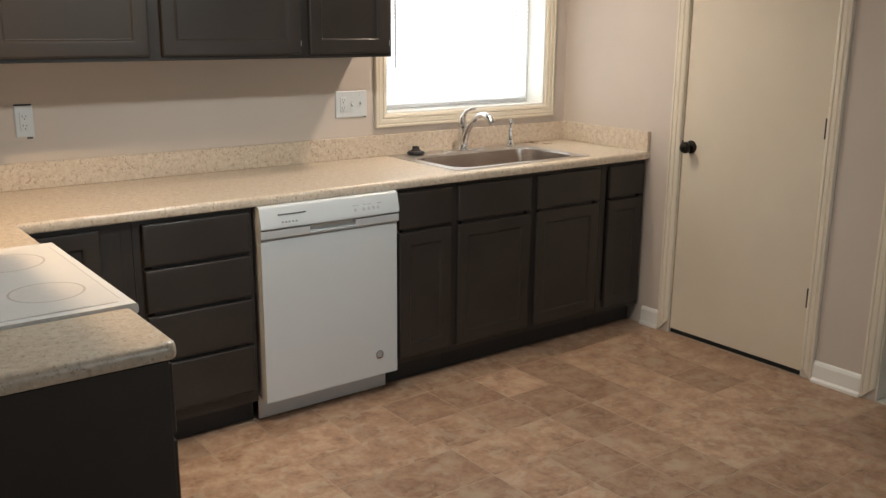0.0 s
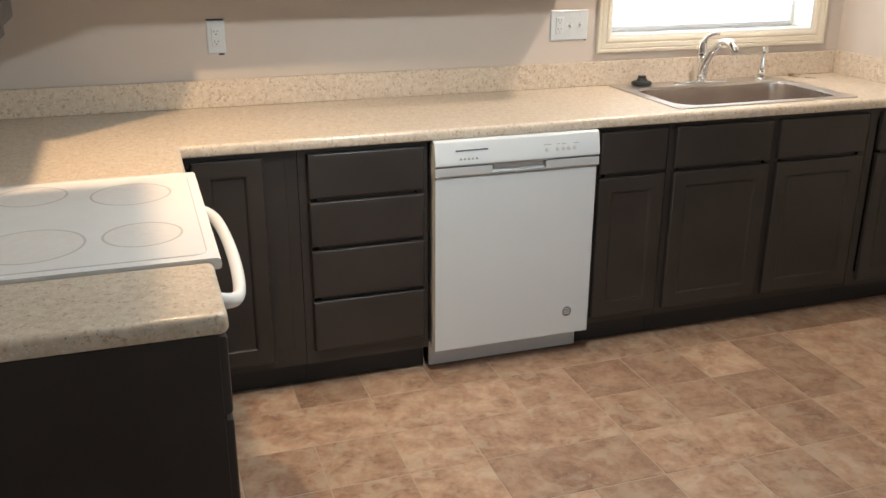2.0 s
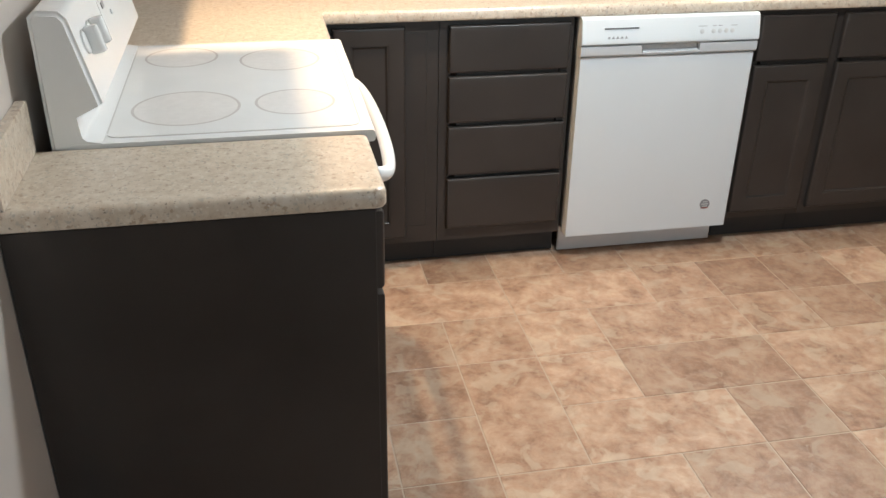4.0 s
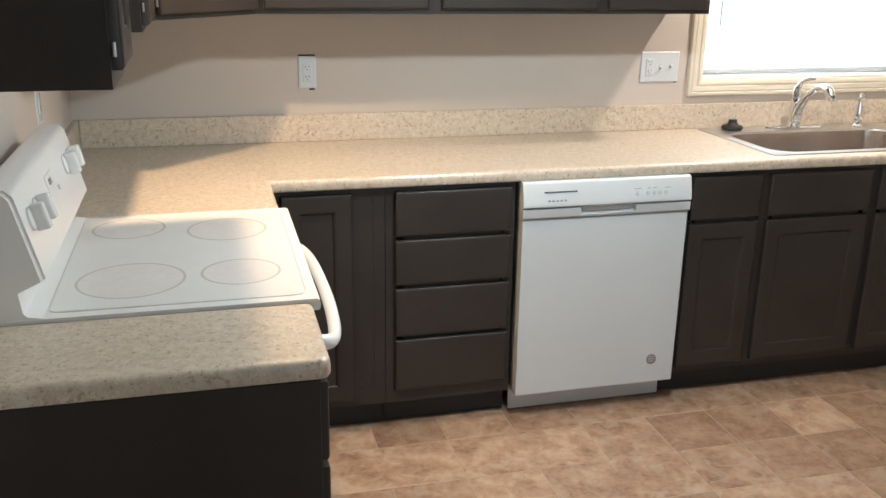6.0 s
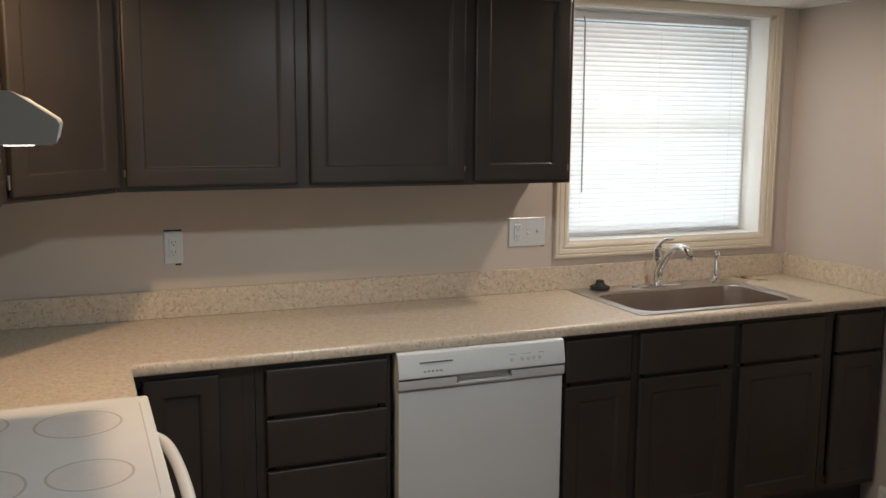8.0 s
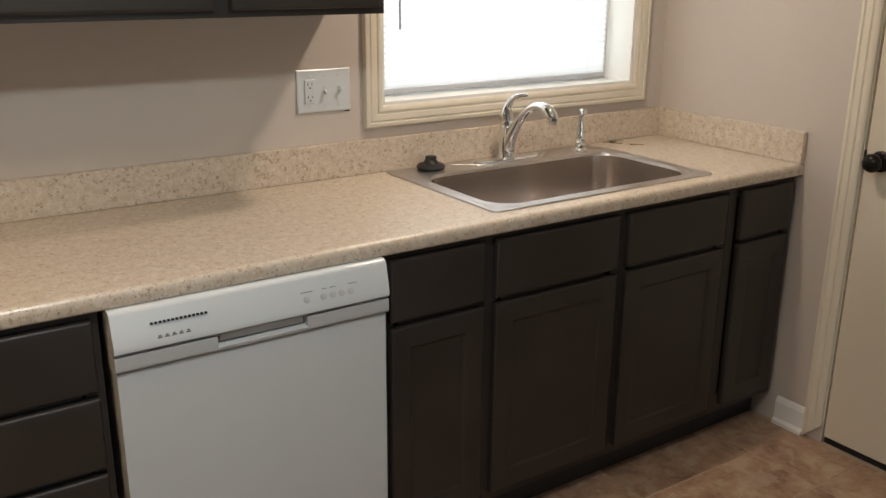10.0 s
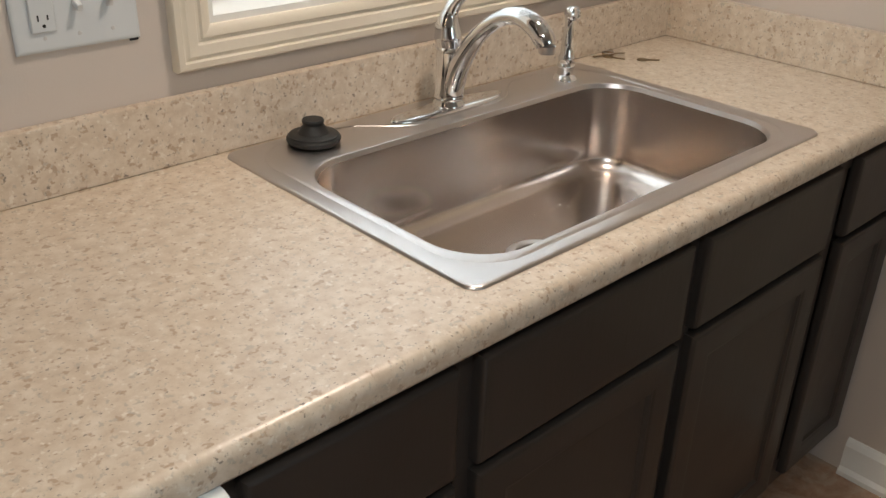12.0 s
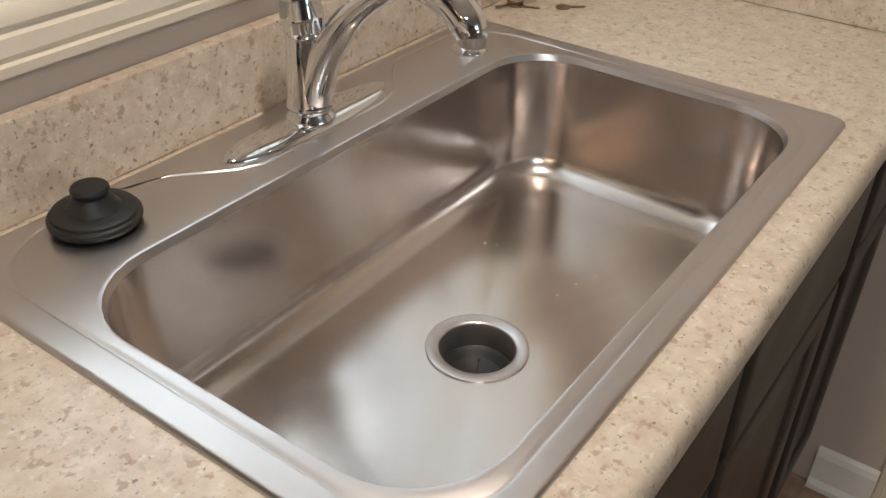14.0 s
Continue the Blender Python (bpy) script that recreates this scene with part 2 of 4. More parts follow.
def rings_panel(bm, x0, x1, z0, z1, y, profile, close_back=True):
    """A rectangular front facing -y: profile gives (inset, how far it stands out of y)."""
    loops = []
    for inset, out in profile:
        loops.append([bm.verts.new(c) for c in ((x0 + inset, y - out, z0 + inset), (x1 - inset, y - out, z0 + inset), (x1 - inset, y - out, z1 - inset), (x0 + inset, y - out, z1 - inset))])
    for a, b in zip(loops, loops[1:]):
        for k in range(4):
            bm.faces.new((a[k], a[(k + 1) % 4], b[(k + 1) % 4], b[k]))
    bm.faces.new(loops[-1])
    if close_back:
        bm.faces.new(loops[0][::-1])
    return bm


def mesh_of(name, bm, mat, smooth=False):
    bmesh.ops.recalc_face_normals(bm, faces=bm.faces)
    me = bpy.data.meshes.new(name)
    bm.to_mesh(me)
    bm.free()
    me.materials.append(mat)
    if smooth:
        me.shade_smooth()
        count = len(me.polygons)
        normals, areas = np.empty(count * 3, np.float32), np.empty(count, np.float32)
        me.polygons.foreach_get("normal", normals)
        me.polygons.foreach_get("area", areas)
        normals = normals.reshape(-1, 3)
        around = [[] for _ in me.vertices]
        for p in me.polygons:
            for v in p.vertices:
                around[v].append(p.index)
        custom = []
        for p in me.polygons:
            own = normals[p.index]
            for v in p.vertices:
                near = [f for f in around[v] if normals[f] @ own > 0.72]
                total = (normals[near] * areas[near, None]).sum(0)
                custom.append(tuple((total / (np.linalg.norm(total) + 1e-12)).tolist()))
        me.normals_split_custom_set(custom)
    return me


def part(name, bm, mat, parent=None, label="", smooth=True):
    ob = new(name, mesh_of(name, bm, mat, smooth))
    if parent:
        ob.parent = parent
    return tagged(ob, label)


def setting(name, bm, mat, label="", category="", smooth=False):
    return tagged(part(name, bm, mat, None, label, smooth), label, category, kind="structure")


def thing(name, m, label, category, group=""):
    ob = new(name)
    ob.matrix_world = m
    return tagged(ob, label, category, group)


def B():
    return bmesh.new()


# ---- the room ----
W, CEILZ, SOUTH = 3.65, 2.15, -7.0


def slab(*boxes):
    bm = B()
    for b in boxes:
        box(bm, *b)
    return bm


WX0, WX1, WZ0, WZ1 = 2.450, 3.492, 1.110, 2.116
setting("wall_north", slab((-0.1, WX0, 0, 0.16, 0, CEILZ), (WX1, W + 0.1, 0, 0.16, 0, CEILZ), (WX0, WX1, 0, 0.16, 0, WZ0), (WX0, WX1, 0, 0.16, WZ1, CEILZ)), WALL, "greige painted kitchen wall behind the counter", "wall")
setting("wall_west", slab((-0.1, 0, -2.5, 0, 0, CEILZ)), WALL, "greige painted kitchen wall behind the stove", "wall")
DY0, DY1, DZ = -1.584, -0.826, 2.03
OY0, OY1 = -2.75, -1.93
setting("wall_east", slab((W, W + 0.1, DY1, 0, 0, CEILZ), (W, W + 0.1, OY1, DY0, 0, CEILZ), (W, W + 0.1, DY0, DY1, DZ, CEILZ), (W, W + 0.1, OY0, OY1, DZ, CEILZ), (W, W + 0.1, SOUTH, OY0, 0, CEILZ)), WALL, "greige painted wall with the pantry door", "wall")
setting("wall_living_north", slab((-3.1, -0.1, -2.5, -2.4, 0, CEILZ)), WALL, "greige painted wall of the open living area", "wall")
setting("wall_living_west", slab((-3.1, -3.0, SOUTH, -2.5, 0, CEILZ)), WALL, "greige painted wall of the open living area", "wall")
# Unseen wall; its wide opening is assumed, cut to let the fill in.
setting("wall_living_south", slab((-3.1, 1.4, SOUTH - 0.1, SOUTH, 0, CEILZ), (3.4, W + 0.1, SOUTH - 0.1, SOUTH, 0, CEILZ), (1.4, 3.4, SOUTH - 0.1, SOUTH, 0, 0.8), (1.4, 3.4, SOUTH - 0.1, SOUTH, 2.1, CEILZ)), WALL, "greige painted unseen wall with an assumed opening for the fill light", "wall")
setting("ceiling", slab((-3.1, W + 0.1, SOUTH - 0.1, 0.16, CEILZ, CEILZ + 0.1)), CEIL, "flat white painted low ceiling", "ceiling")
setting("floor", slab((-3.1, W + 1.6, SOUTH - 0.1, 0.12, -0.12, -0.0014)), GROUT, "brown stone-look tile floor", "floor")
setting("wall_hall", slab((W + 1.5, W + 1.6, -3.1, 0.12, 0, CEILZ), (W + 0.1, W + 1.5, -0.3, -0.2, 0, CEILZ), (W + 0.1, W + 1.5, -3.1, -3.0, 0, CEILZ), (W + 0.1, W + 1.5, -1.78, -1.70, 0, CEILZ)), WALL, "greige painted walls beyond the doorway", "wall")
setting("ceiling_hall", slab((W + 0.1, W + 1.6, -3.1, 0.12, CEILZ, CEILZ + 0.1)), CEIL, "flat white painted ceiling", "ceiling")
setting("hall_floor", slab((W + 0.004, W + 1.5, -3.0, -1.78, -0.003, 0.004)), PALE, "pale floor of the next room beyond the doorway", "floor")


def casing_bar(bm, length, m, width=0.062):
    """A moulded bar lying along x from 0 to length, its outer edge at y 0, its face towards z."""
    prof = [(0, 0), (0, 0.014), (0.003, 0.018), (0.012, 0.019), (0.0145, 0.0150), (0.0175, 0.0150), (0.021, 0.018), (0.036, 0.0165), (0.039, 0.0120), (0.043, 0.0120), (0.046, 0.0155), (0.055, 0.0150), (width, 0.009), (width, 0)]
    lo = [bm.verts.new(m @ Vector((p[0], p[0], p[1]))) for p in prof]
    hi = [bm.verts.new(m @ Vector((length - p[0], p[0], p[1]))) for p in prof]
    for i in range(len(prof) - 1):
        bm.faces.new((lo[i], hi[i], hi[i + 1], lo[i + 1]))
    bm.faces.new(lo)
    bm.faces.new(hi[::-1])


def frame_m(origin, along, inward, out):
    """The pose whose x, y, z run along, inward and out."""
    m = Matrix((along, inward, out)).transposed().to_4x4()
    m.translation = origin
    return m


# window with casing, jambs, sash and mini blind
CX0, CX1, CZ0, CZ1 = 2.390, 3.554, 1.050, 2.149
window = thing("window_1", pose(0, 0, 0), "cream-cased kitchen window over the sink with a closed white mini blind", "window")
window["kind"] = "structure"
bm = B()
casing_bar(bm, CX1 - CX0, frame_m((CX0, -0.0005, CZ0), (1, 0, 0), (0, 0, 1), (0, -1, 0)))
casing_bar(bm, CZ1 - CZ0, frame_m((CX0, -0.0005, CZ0), (0, 0, 1), (1, 0, 0), (0, -1, 0)))
casing_bar(bm, CZ1 - CZ0, frame_m((CX1, -0.0005, CZ0), (0, 0, 1), (-1, 0, 0), (0, -1, 0)))
box(bm, CX0 + 0.002, CX1 - 0.002, -0.012, -0.0005, WZ1 - 0.002, CZ1 - 0.0005)
part("window_casing", bm, TRIM, window, "moulded cream window casing")
bm = B()
box(bm, WX0, WX0 + 0.012, -0.004, 0.158, WZ0, WZ1)
box(bm, WX1 - 0.012, WX1, -0.004, 0.158, WZ0, WZ1)
box(bm, WX0 + 0.012, WX1 - 0.012, -0.004, 0.158, WZ0, WZ0 + 0.012)
box(bm, WX0 + 0.012, WX1 - 0.012, -0.004, 0.158, WZ1 - 0.012, WZ1)
part("window_jamb", bm, TRIMW, window, "white painted window jamb")
bm = B()
for a, b_, c, d in ((WX0 + 0.012, WX0 + 0.05, WZ0 + 0.012, WZ1 - 0.012), (WX1 - 0.05, WX1 - 0.012, WZ0 + 0.012, WZ1 - 0.012), (WX0 + 0.05, WX1 - 0.05, WZ0 + 0.012, WZ0 + 0.05), (WX0 + 0.05, WX1 - 0.05, WZ1 - 0.05, WZ1 - 0.012), (WX0 + 0.05, WX1 - 0.05, 1.603, 1.627)):
    box(bm, a, b_, 0.122, 0.152, c, d, 0.002, 1)
part("window_frame", bm, TRIMW, window, "white vinyl sash frame")
for z0, z1 in ((WZ0 + 0.05, 1.603), (1.627, WZ1 - 0.05)):
    pane = part("pane", slab((WX0 + 0.05, WX1 - 0.05, 0.135, 0.139, z0, z1)), GLASS, window, "", False)
    pane.visible_shadow = False

BX0, BX1 = WX0 + 0.018, WX1 - 0.056
blind = thing("window_blind", pose(0, 0.092, 0), "closed white mini blind with thin slats glowing with daylight", "window blind")
part("headrail", box(B(), BX0, BX1, -0.016, 0.016, 2.066, 2.096, 0.002), RAIL, blind, "grey metal headrail")
part("bottom_rail", box(B(), BX0, BX1, -0.011, 0.011, 1.131, 1.146, 0.003), RAIL, blind, "grey bottom rail")
bm = B()
n = 7
for j in (0, 1):
    for k in range(n):
        u = k / (n - 1) - 0.5
        bm.verts.new((BX0 if j == 0 else BX1, -0.004 * (1 - 4 * u * u) + 0.009 * u, u * 0.0245))
bm.verts.ensure_lookup_table()
for k in range(n - 1):
    bm.faces.new((bm.verts[k], bm.verts[n + k], bm.verts[n + k + 1], bm.verts[k + 1]))
slat_mesh = mesh_of("slat", bm, BLIND, True)
z = 1.160
while z < 2.060:
    s = new("slat", slat_mesh)
    s.parent, s.location = blind, (0, 0, z)
    z += 0.0205
for x in (BX0 + 0.09, (BX0 + BX1) / 2, BX1 - 0.09):
    part("ladder_cord", tube(B(), [(x, -0.0165, 1.14), (x, -0.0165, 2.07)], 0.0003, 6), WHITE2, blind, "", False)
    part("rail_clip", box(B(), x - 0.016, x + 0.016, -0.013, -0.0108, 1.128, 1.138, 0.001, 1), GREYP, blind)
part("wand", tube(B(), [(BX0 + 0.095, -0.022, 1.325), (BX0 + 0.093, -0.022, 1.7), (BX0 + 0.091, -0.021, 2.05), (BX0 + 0.087, -0.017, 2.075)], 0.0035, 8), WAND, blind, "clear grey tilt wand")


# doors in the east wall
door = thing("door_1", pose(W, 0, 0), "closed flat cream interior door with a dark knob", "door")
door["kind"] = "structure"
bm = B()
CW = 0.062
# local coordinates of the wall: x out of the wall is -1
casing_bar(bm, 2.03 + CW, frame_m((-0.0005, DY1 + CW, 0), (0, 0, 1), (0, -1, 0), (-1, 0, 0)))
casing_bar(bm, 2.03 + CW, frame_m((-0.0005, DY0 - CW, 0), (0, 0, 1), (0, 1, 0), (-1, 0, 0)))
casing_bar(bm, DY1 - DY0 + 2 * CW, frame_m((-0.0005, DY0 - CW, 2.03 + CW), (0, 1, 0), (0, 0, -1), (-1, 0, 0)))
part("door_casing", bm, TRIM, door, "cream moulded door casing")
bm = B()
box(bm, 0, 0.1, DY0, DY0 + 0.004, 0, DZ)
box(bm, 0, 0.1, DY1 - 0.004, DY1, 0, DZ)
box(bm, 0, 0.1, DY0 + 0.004, DY1 - 0.004, DZ - 0.004, DZ)
part("door_jamb", bm, TRIM, door, "", False)
# Black strip fills the gap under the leaf, standing in for its shade.
part("under_door_shade", box(B(), 0.010, 0.034, DY0 + 0.008, DY1 - 0.008, 0.001, 0.0236), HOLE, door, "black strip put in for the shade in the gap under the door", False)
leaf = part("door_leaf", box(B(), 0.004, 0.038, DY0 + 0.008, DY1 - 0.008, 0.024, DZ - 0.008, 0.0015, 1), DOOR, door, "flat cream painted door leaf")
for z in (0.37, 1.12, 1.84):
    bm = tube(B(), [(-0.004, DY0 + 0.004, z - 0.044), (-0.004, DY0 + 0.004, z + 0.044)], 0.006, 10)
    box(bm, -0.001, 0.003, DY0 + 0.004, DY0 + 0.012, z - 0.042, z + 0.042)
    part("hinge", bm, BRONZE, door, "dark bronze door hinge")
KY, KZ = DY1 - 0.058, 0.965
toward = Matrix.Rotation(radians(-90), 4, "Y")
bm = lathe(B(), [(0, 0), (0.032, 0), (0.032, 0.004), (0.027, 0.009), (0.012, 0.011), (0.011, 0.026), (0.018, 0.031), (0.027, 0.040), (0.0285, 0.050), (0.024, 0.060), (0.012, 0.065), (0, 0.066)], (0.004, KY, KZ), 28, toward)
part("knob", bm, BRONZE, door, "dark bronze round door knob")
part("latch_plate", box(B(), -0.001, 0.004, DY1 - 0.0095, DY1 - 0.0045, KZ - 0.028, KZ + 0.028), BRONZE, door)

doorway = thing("doorway_casing", pose(W, 0, 0), "cream cased doorway to the next room", "doorway")
doorway["kind"] = "structure"
bm = B()
casing_bar(bm, 2.03 + CW, frame_m((-0.0005, OY1 + CW, 0), (0, 0, 1), (0, -1, 0), (-1, 0, 0)))
casing_bar(bm, 2.03 + CW, frame_m((-0.0005, OY0 - CW, 0), (0, 0, 1), (0, 1, 0), (-1, 0, 0)))
casing_bar(bm, OY1 - OY0 + 2 * CW, frame_m((-0.0005, OY0 - CW, 2.03 + CW), (0, 1, 0), (0, 0, -1), (-1, 0, 0)))
box(bm, 0, 0.1, OY0, OY0 + 0.008, 0.005, DZ)
box(bm, 0, 0.1, OY1 - 0.008, OY1, 0.005, DZ)
box(bm, 0, 0.1, OY0 + 0.008, OY1 - 0.008, DZ - 0.008, DZ)
part("doorway_frame", bm, TRIM, doorway)


def baseboard(name, y0, y1):
    prof = [(0, 0), (-0.022, 0), (-0.022, 0.012), (-0.013, 0.022), (-0.013, 0.080), (-0.008, 0.092), (-0.003, 0.098), (0, 0.098)]
    bm = B()
    prism(bm, [(W + a, b) for a, b in prof], y0, y1, "y")
    setting(name, bm, TRIMW, "white moulded baseboard with a shoe strip", "baseboard")


baseboard("baseboard", DY1 + CW, -0.650)
baseboard("baseboard", OY1 + CW, DY0 - CW)
prof = [(0, 0), (0.022, 0), (0.022, 0.012), (0.013, 0.022), (0.013, 0.080), (0.003, 0.098), (0, 0.098)]
setting("baseboard", prism(B(), prof, -2.5, -1.95, "y"), TRIMW, "white moulded baseboard with a shoe strip", "baseboard")


# ---- cabinets ----
DOOR_PROFILE = [(0, 0), (0, 0.014), (0.003, 0.0185), (0.009, 0.020), (0.050, 0.020), (0.054, 0.0175), (0.0575, 0.0175), (0.062, 0.0125), (0.066, 0.0115)]
DRAWER_PROFILE = [(0, 0), (0, 0.013), (0.003, 0.018), (0.007, 0.020), (0.02, 0.020)]


def front(kind, x0, x1, z0, z1, y, parent):
    prof = DOOR_PROFILE if kind == "door" else DRAWER_PROFILE
    return part(kind, rings_panel(B(), x0, x1, z0, z1, y, prof), CAB, parent)


def base_cabinet(m, w, fronts, label, name="base_cabinet", kick=True, d=0.610, depth_back=0.004, finished=False):
    ob = thing(name, m, label, "kitchen cabinet", "base cabinets")
    bm = B()
    t = 0.016
    # sides, bottom, back and face frame
    prism(bm, [(0, 0.10), (w, 0.10), (w, 0.874), (w - t, 0.874), (w - t, 0.116), (t, 0.116), (t, 0.874), (0, 0.874)], -d + 0.019, -depth_back, "y")
    part("carcass", bm, CAB, ob, "", False)
    bm = B()
    box(bm, 0, w, -d, -d + 0.019, 0.10, 0.165)
    box(bm, 0, w, -d, -d + 0.019, 0.835, 0.874)
    box(bm, 0, 0.038, -d, -d + 0.019, 0.165, 0.835)
    box(bm, w - 0.038, w, -d, -d + 0.019, 0.165, 0.835)
    xs = sorted({(f[1], f[2]) for f in fronts})
    for (a0, a1), (b0, b1) in zip(xs, xs[1:]):
        if b0 >= a1:
            box(bm, a1 - 0.012, b0 + 0.012, -d, -d + 0.018, 0.1648, 0.835)
    if name == "corner_base_cabinet":
        box(bm, fronts[0][2] - 0.012, w - 0.0385, -d, -d + 0.0185, 0.1655, 0.8345)
    for f in fronts:
        if f[3] > 0.15:
            box(bm, f[1] + 0.03, f[2] - 0.03, -d + 0.0005, -d + 0.0175, f[3] - 0.026, f[3] + 0.014)
    part("face_frame", bm, CAB, ob, "", False)
    for f in fronts:
        front(f[0], f[1], f[2], f[3], f[4], -d, ob)
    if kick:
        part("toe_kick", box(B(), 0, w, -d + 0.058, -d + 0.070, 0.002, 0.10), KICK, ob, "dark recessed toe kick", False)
    return ob


def stack(x0, x1):
    return [("drawer", x0, x1, 0.705, 0.858), ("drawer", x0, x1, 0.535, 0.693), ("drawer", x0, x1, 0.350, 0.523), ("drawer", x0, x1, 0.150, 0.338)]


def unit(x0, x1):
    return [("drawer", x0, x1, 0.700, 0.858), ("door", x0, x1, 0.130, 0.686)]


corner = base_cabinet(pose(0.012, 0, 0), 0.990, [("door", 0.655, 0.880, 0.130, 0.858)], "dark espresso blind corner base cabinet with one panel door", "corner_base_cabinet")
base_cabinet(pose(1.004, 0, 0), 0.445, stack(0.030, 0.430), "dark espresso base cabinet with four flat drawers")
base_cabinet(pose(2.082, 0, 0), 0.308, unit(0.022, 0.300), "narrow dark espresso base cabinet beside the dishwasher")
sink_cab = base_cabinet(pose(2.392, 0, 0), 0.930, unit(0.026, 0.455) + unit(0.492, 0.910), "wide dark espresso sink base cabinet with two doors", "sink_base_cabinet")
base_cabinet(pose(3.324, 0, 0), 0.318, unit(0.048, 0.296), "narrow dark espresso base cabinet beside the pantry door")


def turned(y):
    return pose(0, y, 0, 0, 0, 90)


base_cabinet(turned(-0.975) @ pose(0.0, 0, 0), 0.336, [], "dark espresso filler cabinet between stove and corner", d=0.60)
pen = base_cabinet(turned(-1.962), 0.260, unit(0.018, 0.245), "narrow dark espresso end base cabinet beside the stove", d=0.622)
part("end_panel", box(B(), -0.006, 0.0, -0.624, -0.003, 0.002, 0.874, 0.001, 1), CAB, pen, "plain dark end panel", False)


def upper_cabinet(m, w, z0, z1, doors, label, d=0.305, name="wall_cabinet", gap=0.016):
    ob = thing(name, m, label, "kitchen cabinet", "wall cabinets")
    bm = B()
    t = 0.014
    # sides come down past the recessed bottom
    prism(bm, [(0, z0), (t, z0), (t, z0 + 0.012), (w - t, z0 + 0.012), (w - t, z0), (w, z0), (w, z1), (0, z1)], -d + 0.018, -0.003, "y")
    part("carcass", bm, CAB, ob, "", False)
    bm = B()
    box(bm, 0, w, -d, -d + 0.018, z0, z0 + 0.036)
    box(bm, 0, w, -d, -d + 0.018, z1 - 0.036, z1)
    box(bm, 0, 0.036, -d, -d + 0.018, z0 + 0.036, z1 - 0.036)
    box(bm, w - 0.036, w, -d, -d + 0.018, z0 + 0.036, z1 - 0.036)
    part("face_frame", bm, CAB, ob, "", False)
    for x0, x1, side in doors:
        dr = front("door", x0, x1, z0 + gap, z1 - 0.016, -d, ob)
        x = x0 - 0.003 if side < 0 else x1 + 0.003
        for hz in (z0 + 0.06, z1 - 0.06):
            part("hinge", tube(B(), [(x, -d - 0.006, hz - 0.011), (x, -d - 0.006, hz + 0.011)], 0.0035, 8), STEELR, dr, "small steel hinge")
    return ob


UT = CEILZ - 0.004
upper_cabinet(pose(0.635, 0, 0), 0.606, 1.397, UT, [(0.028, 0.580, -1)], "dark espresso wall cabinet with one wide panel door")
upper_cabinet(pose(1.241, 0, 0), 0.614, 1.397, UT, [(0.020, 0.595, 1)], "dark espresso wall cabinet with one wide panel door")
upper_cabinet(pose(1.855, 0, 0), 0.430, 1.397, UT, [(0.020, 0.412, 1)], "dark espresso wall cabinet beside the window")
upper_cabinet(turned(-1.932), 0.222, 1.380, UT, [(0.012, 0.210, -1)], "narrow dark espresso wall cabinet beside the range hood", 0.324, gap=0.028)
upper_cabinet(turned(-1.710), 0.730, 1.682, UT, [(0.012, 0.358, -1), (0.372, 0.718, 1)], "short dark espresso wall cabinet over the range hood", 0.322)
upper_cabinet(turned(-0.980), 0.340, 1.392, UT, [(0.012, 0.328, -1)], "dark espresso wall cabinet between hood and corner", 0.318)

# diagonal corner cabinet
dg = thing("diagonal_wall_cabinet", pose(0.325, -0.620, 0, 0, 0, 45), "dark espresso diagonal corner wall cabinet with a panel door", "kitchen cabinet", "wall cabinets")
DWID = math.hypot(0.305, 0.305)
bm = B()
inv = dg.matrix_world.inverted()
pts = [(0.003, -0.637), (0.320, -0.637), (0.632, -0.325), (0.632, -0.003), (0.003, -0.003)]
prism(bm, [tuple((inv @ Vector((a, b, 0)))[:2]) for a, b in pts], 1.397, UT, "z")
part("carcass", bm, CAB, dg, "", False)
dd = part("door", rings_panel(B(), 0.010, DWID - 0.010, 1.413, UT - 0.016, -0.0125, DOOR_PROFILE), CAB, dg)
for hz in (1.455, 2.09):
    part("hinge", tube(B(), [(0.006, -0.020, hz - 0.02), (0.006, -0.020, hz + 0.02)], 0.004, 8), STEELR, dd, "small steel hinge")


# ---- countertops ----
TOP, UND = 0.914, 0.876
SX0, SX1, SY0, SY1 = 2.440, 3.278, -0.585, -0.030
EDGE = [(0.022, TOP), (0.014, TOP), (0.008, TOP - 0.0015), (0.0035, TOP - 0.005), (0.0008, TOP - 0.011), (0, TOP - 0.018), (0, UND + 0.006), (0.003, UND + 0.001), (0.006, UND), (0.022, UND)]


def edge_strip(bm, path):
    """Rounded front edge along points (x, y, inward x, inward y)."""
    rows = [[bm.verts.new((x + ix * d, y + iy * d, z)) for d, z in EDGE] for x, y, ix, iy in path]
    for a, b in zip(rows, rows[1:]):
        for k in range(len(EDGE) - 1):
            bm.faces.new((a[k], b[k], b[k + 1], a[k + 1]))
    return rows


FE = 0.640
bm = B()
edge_strip(bm, [(W - 0.001, -0.637, 0, 1), (FE + 0.004, -0.637, 0, 1), (FE, -0.641, -1, 1), (FE, -0.974, -1, 0)])
g = 0.022
HX0, HX1, HY0, HY1 = SX0 + 0.03, SX1 - 0.03, SY0 + 0.024, SY1 - 0.02
# one slab with a rectangular hole for the sink
xs, ys = [0.002, FE - g, HX0, HX1, W - 0.001], [-0.974, -0.637 + g, HY0, HY1, -0.002]
solid = {(i, j) for i in range(4) for j in range(4) if (j > 0 or i == 0) and (i, j) != (2, 2)}
grid = {}


def at(i, j, k):
    if (i, j, k) not in grid:
        grid[i, j, k] = bm.verts.new((xs[i], ys[j], (UND, TOP)[k]))
    return grid[i, j, k]


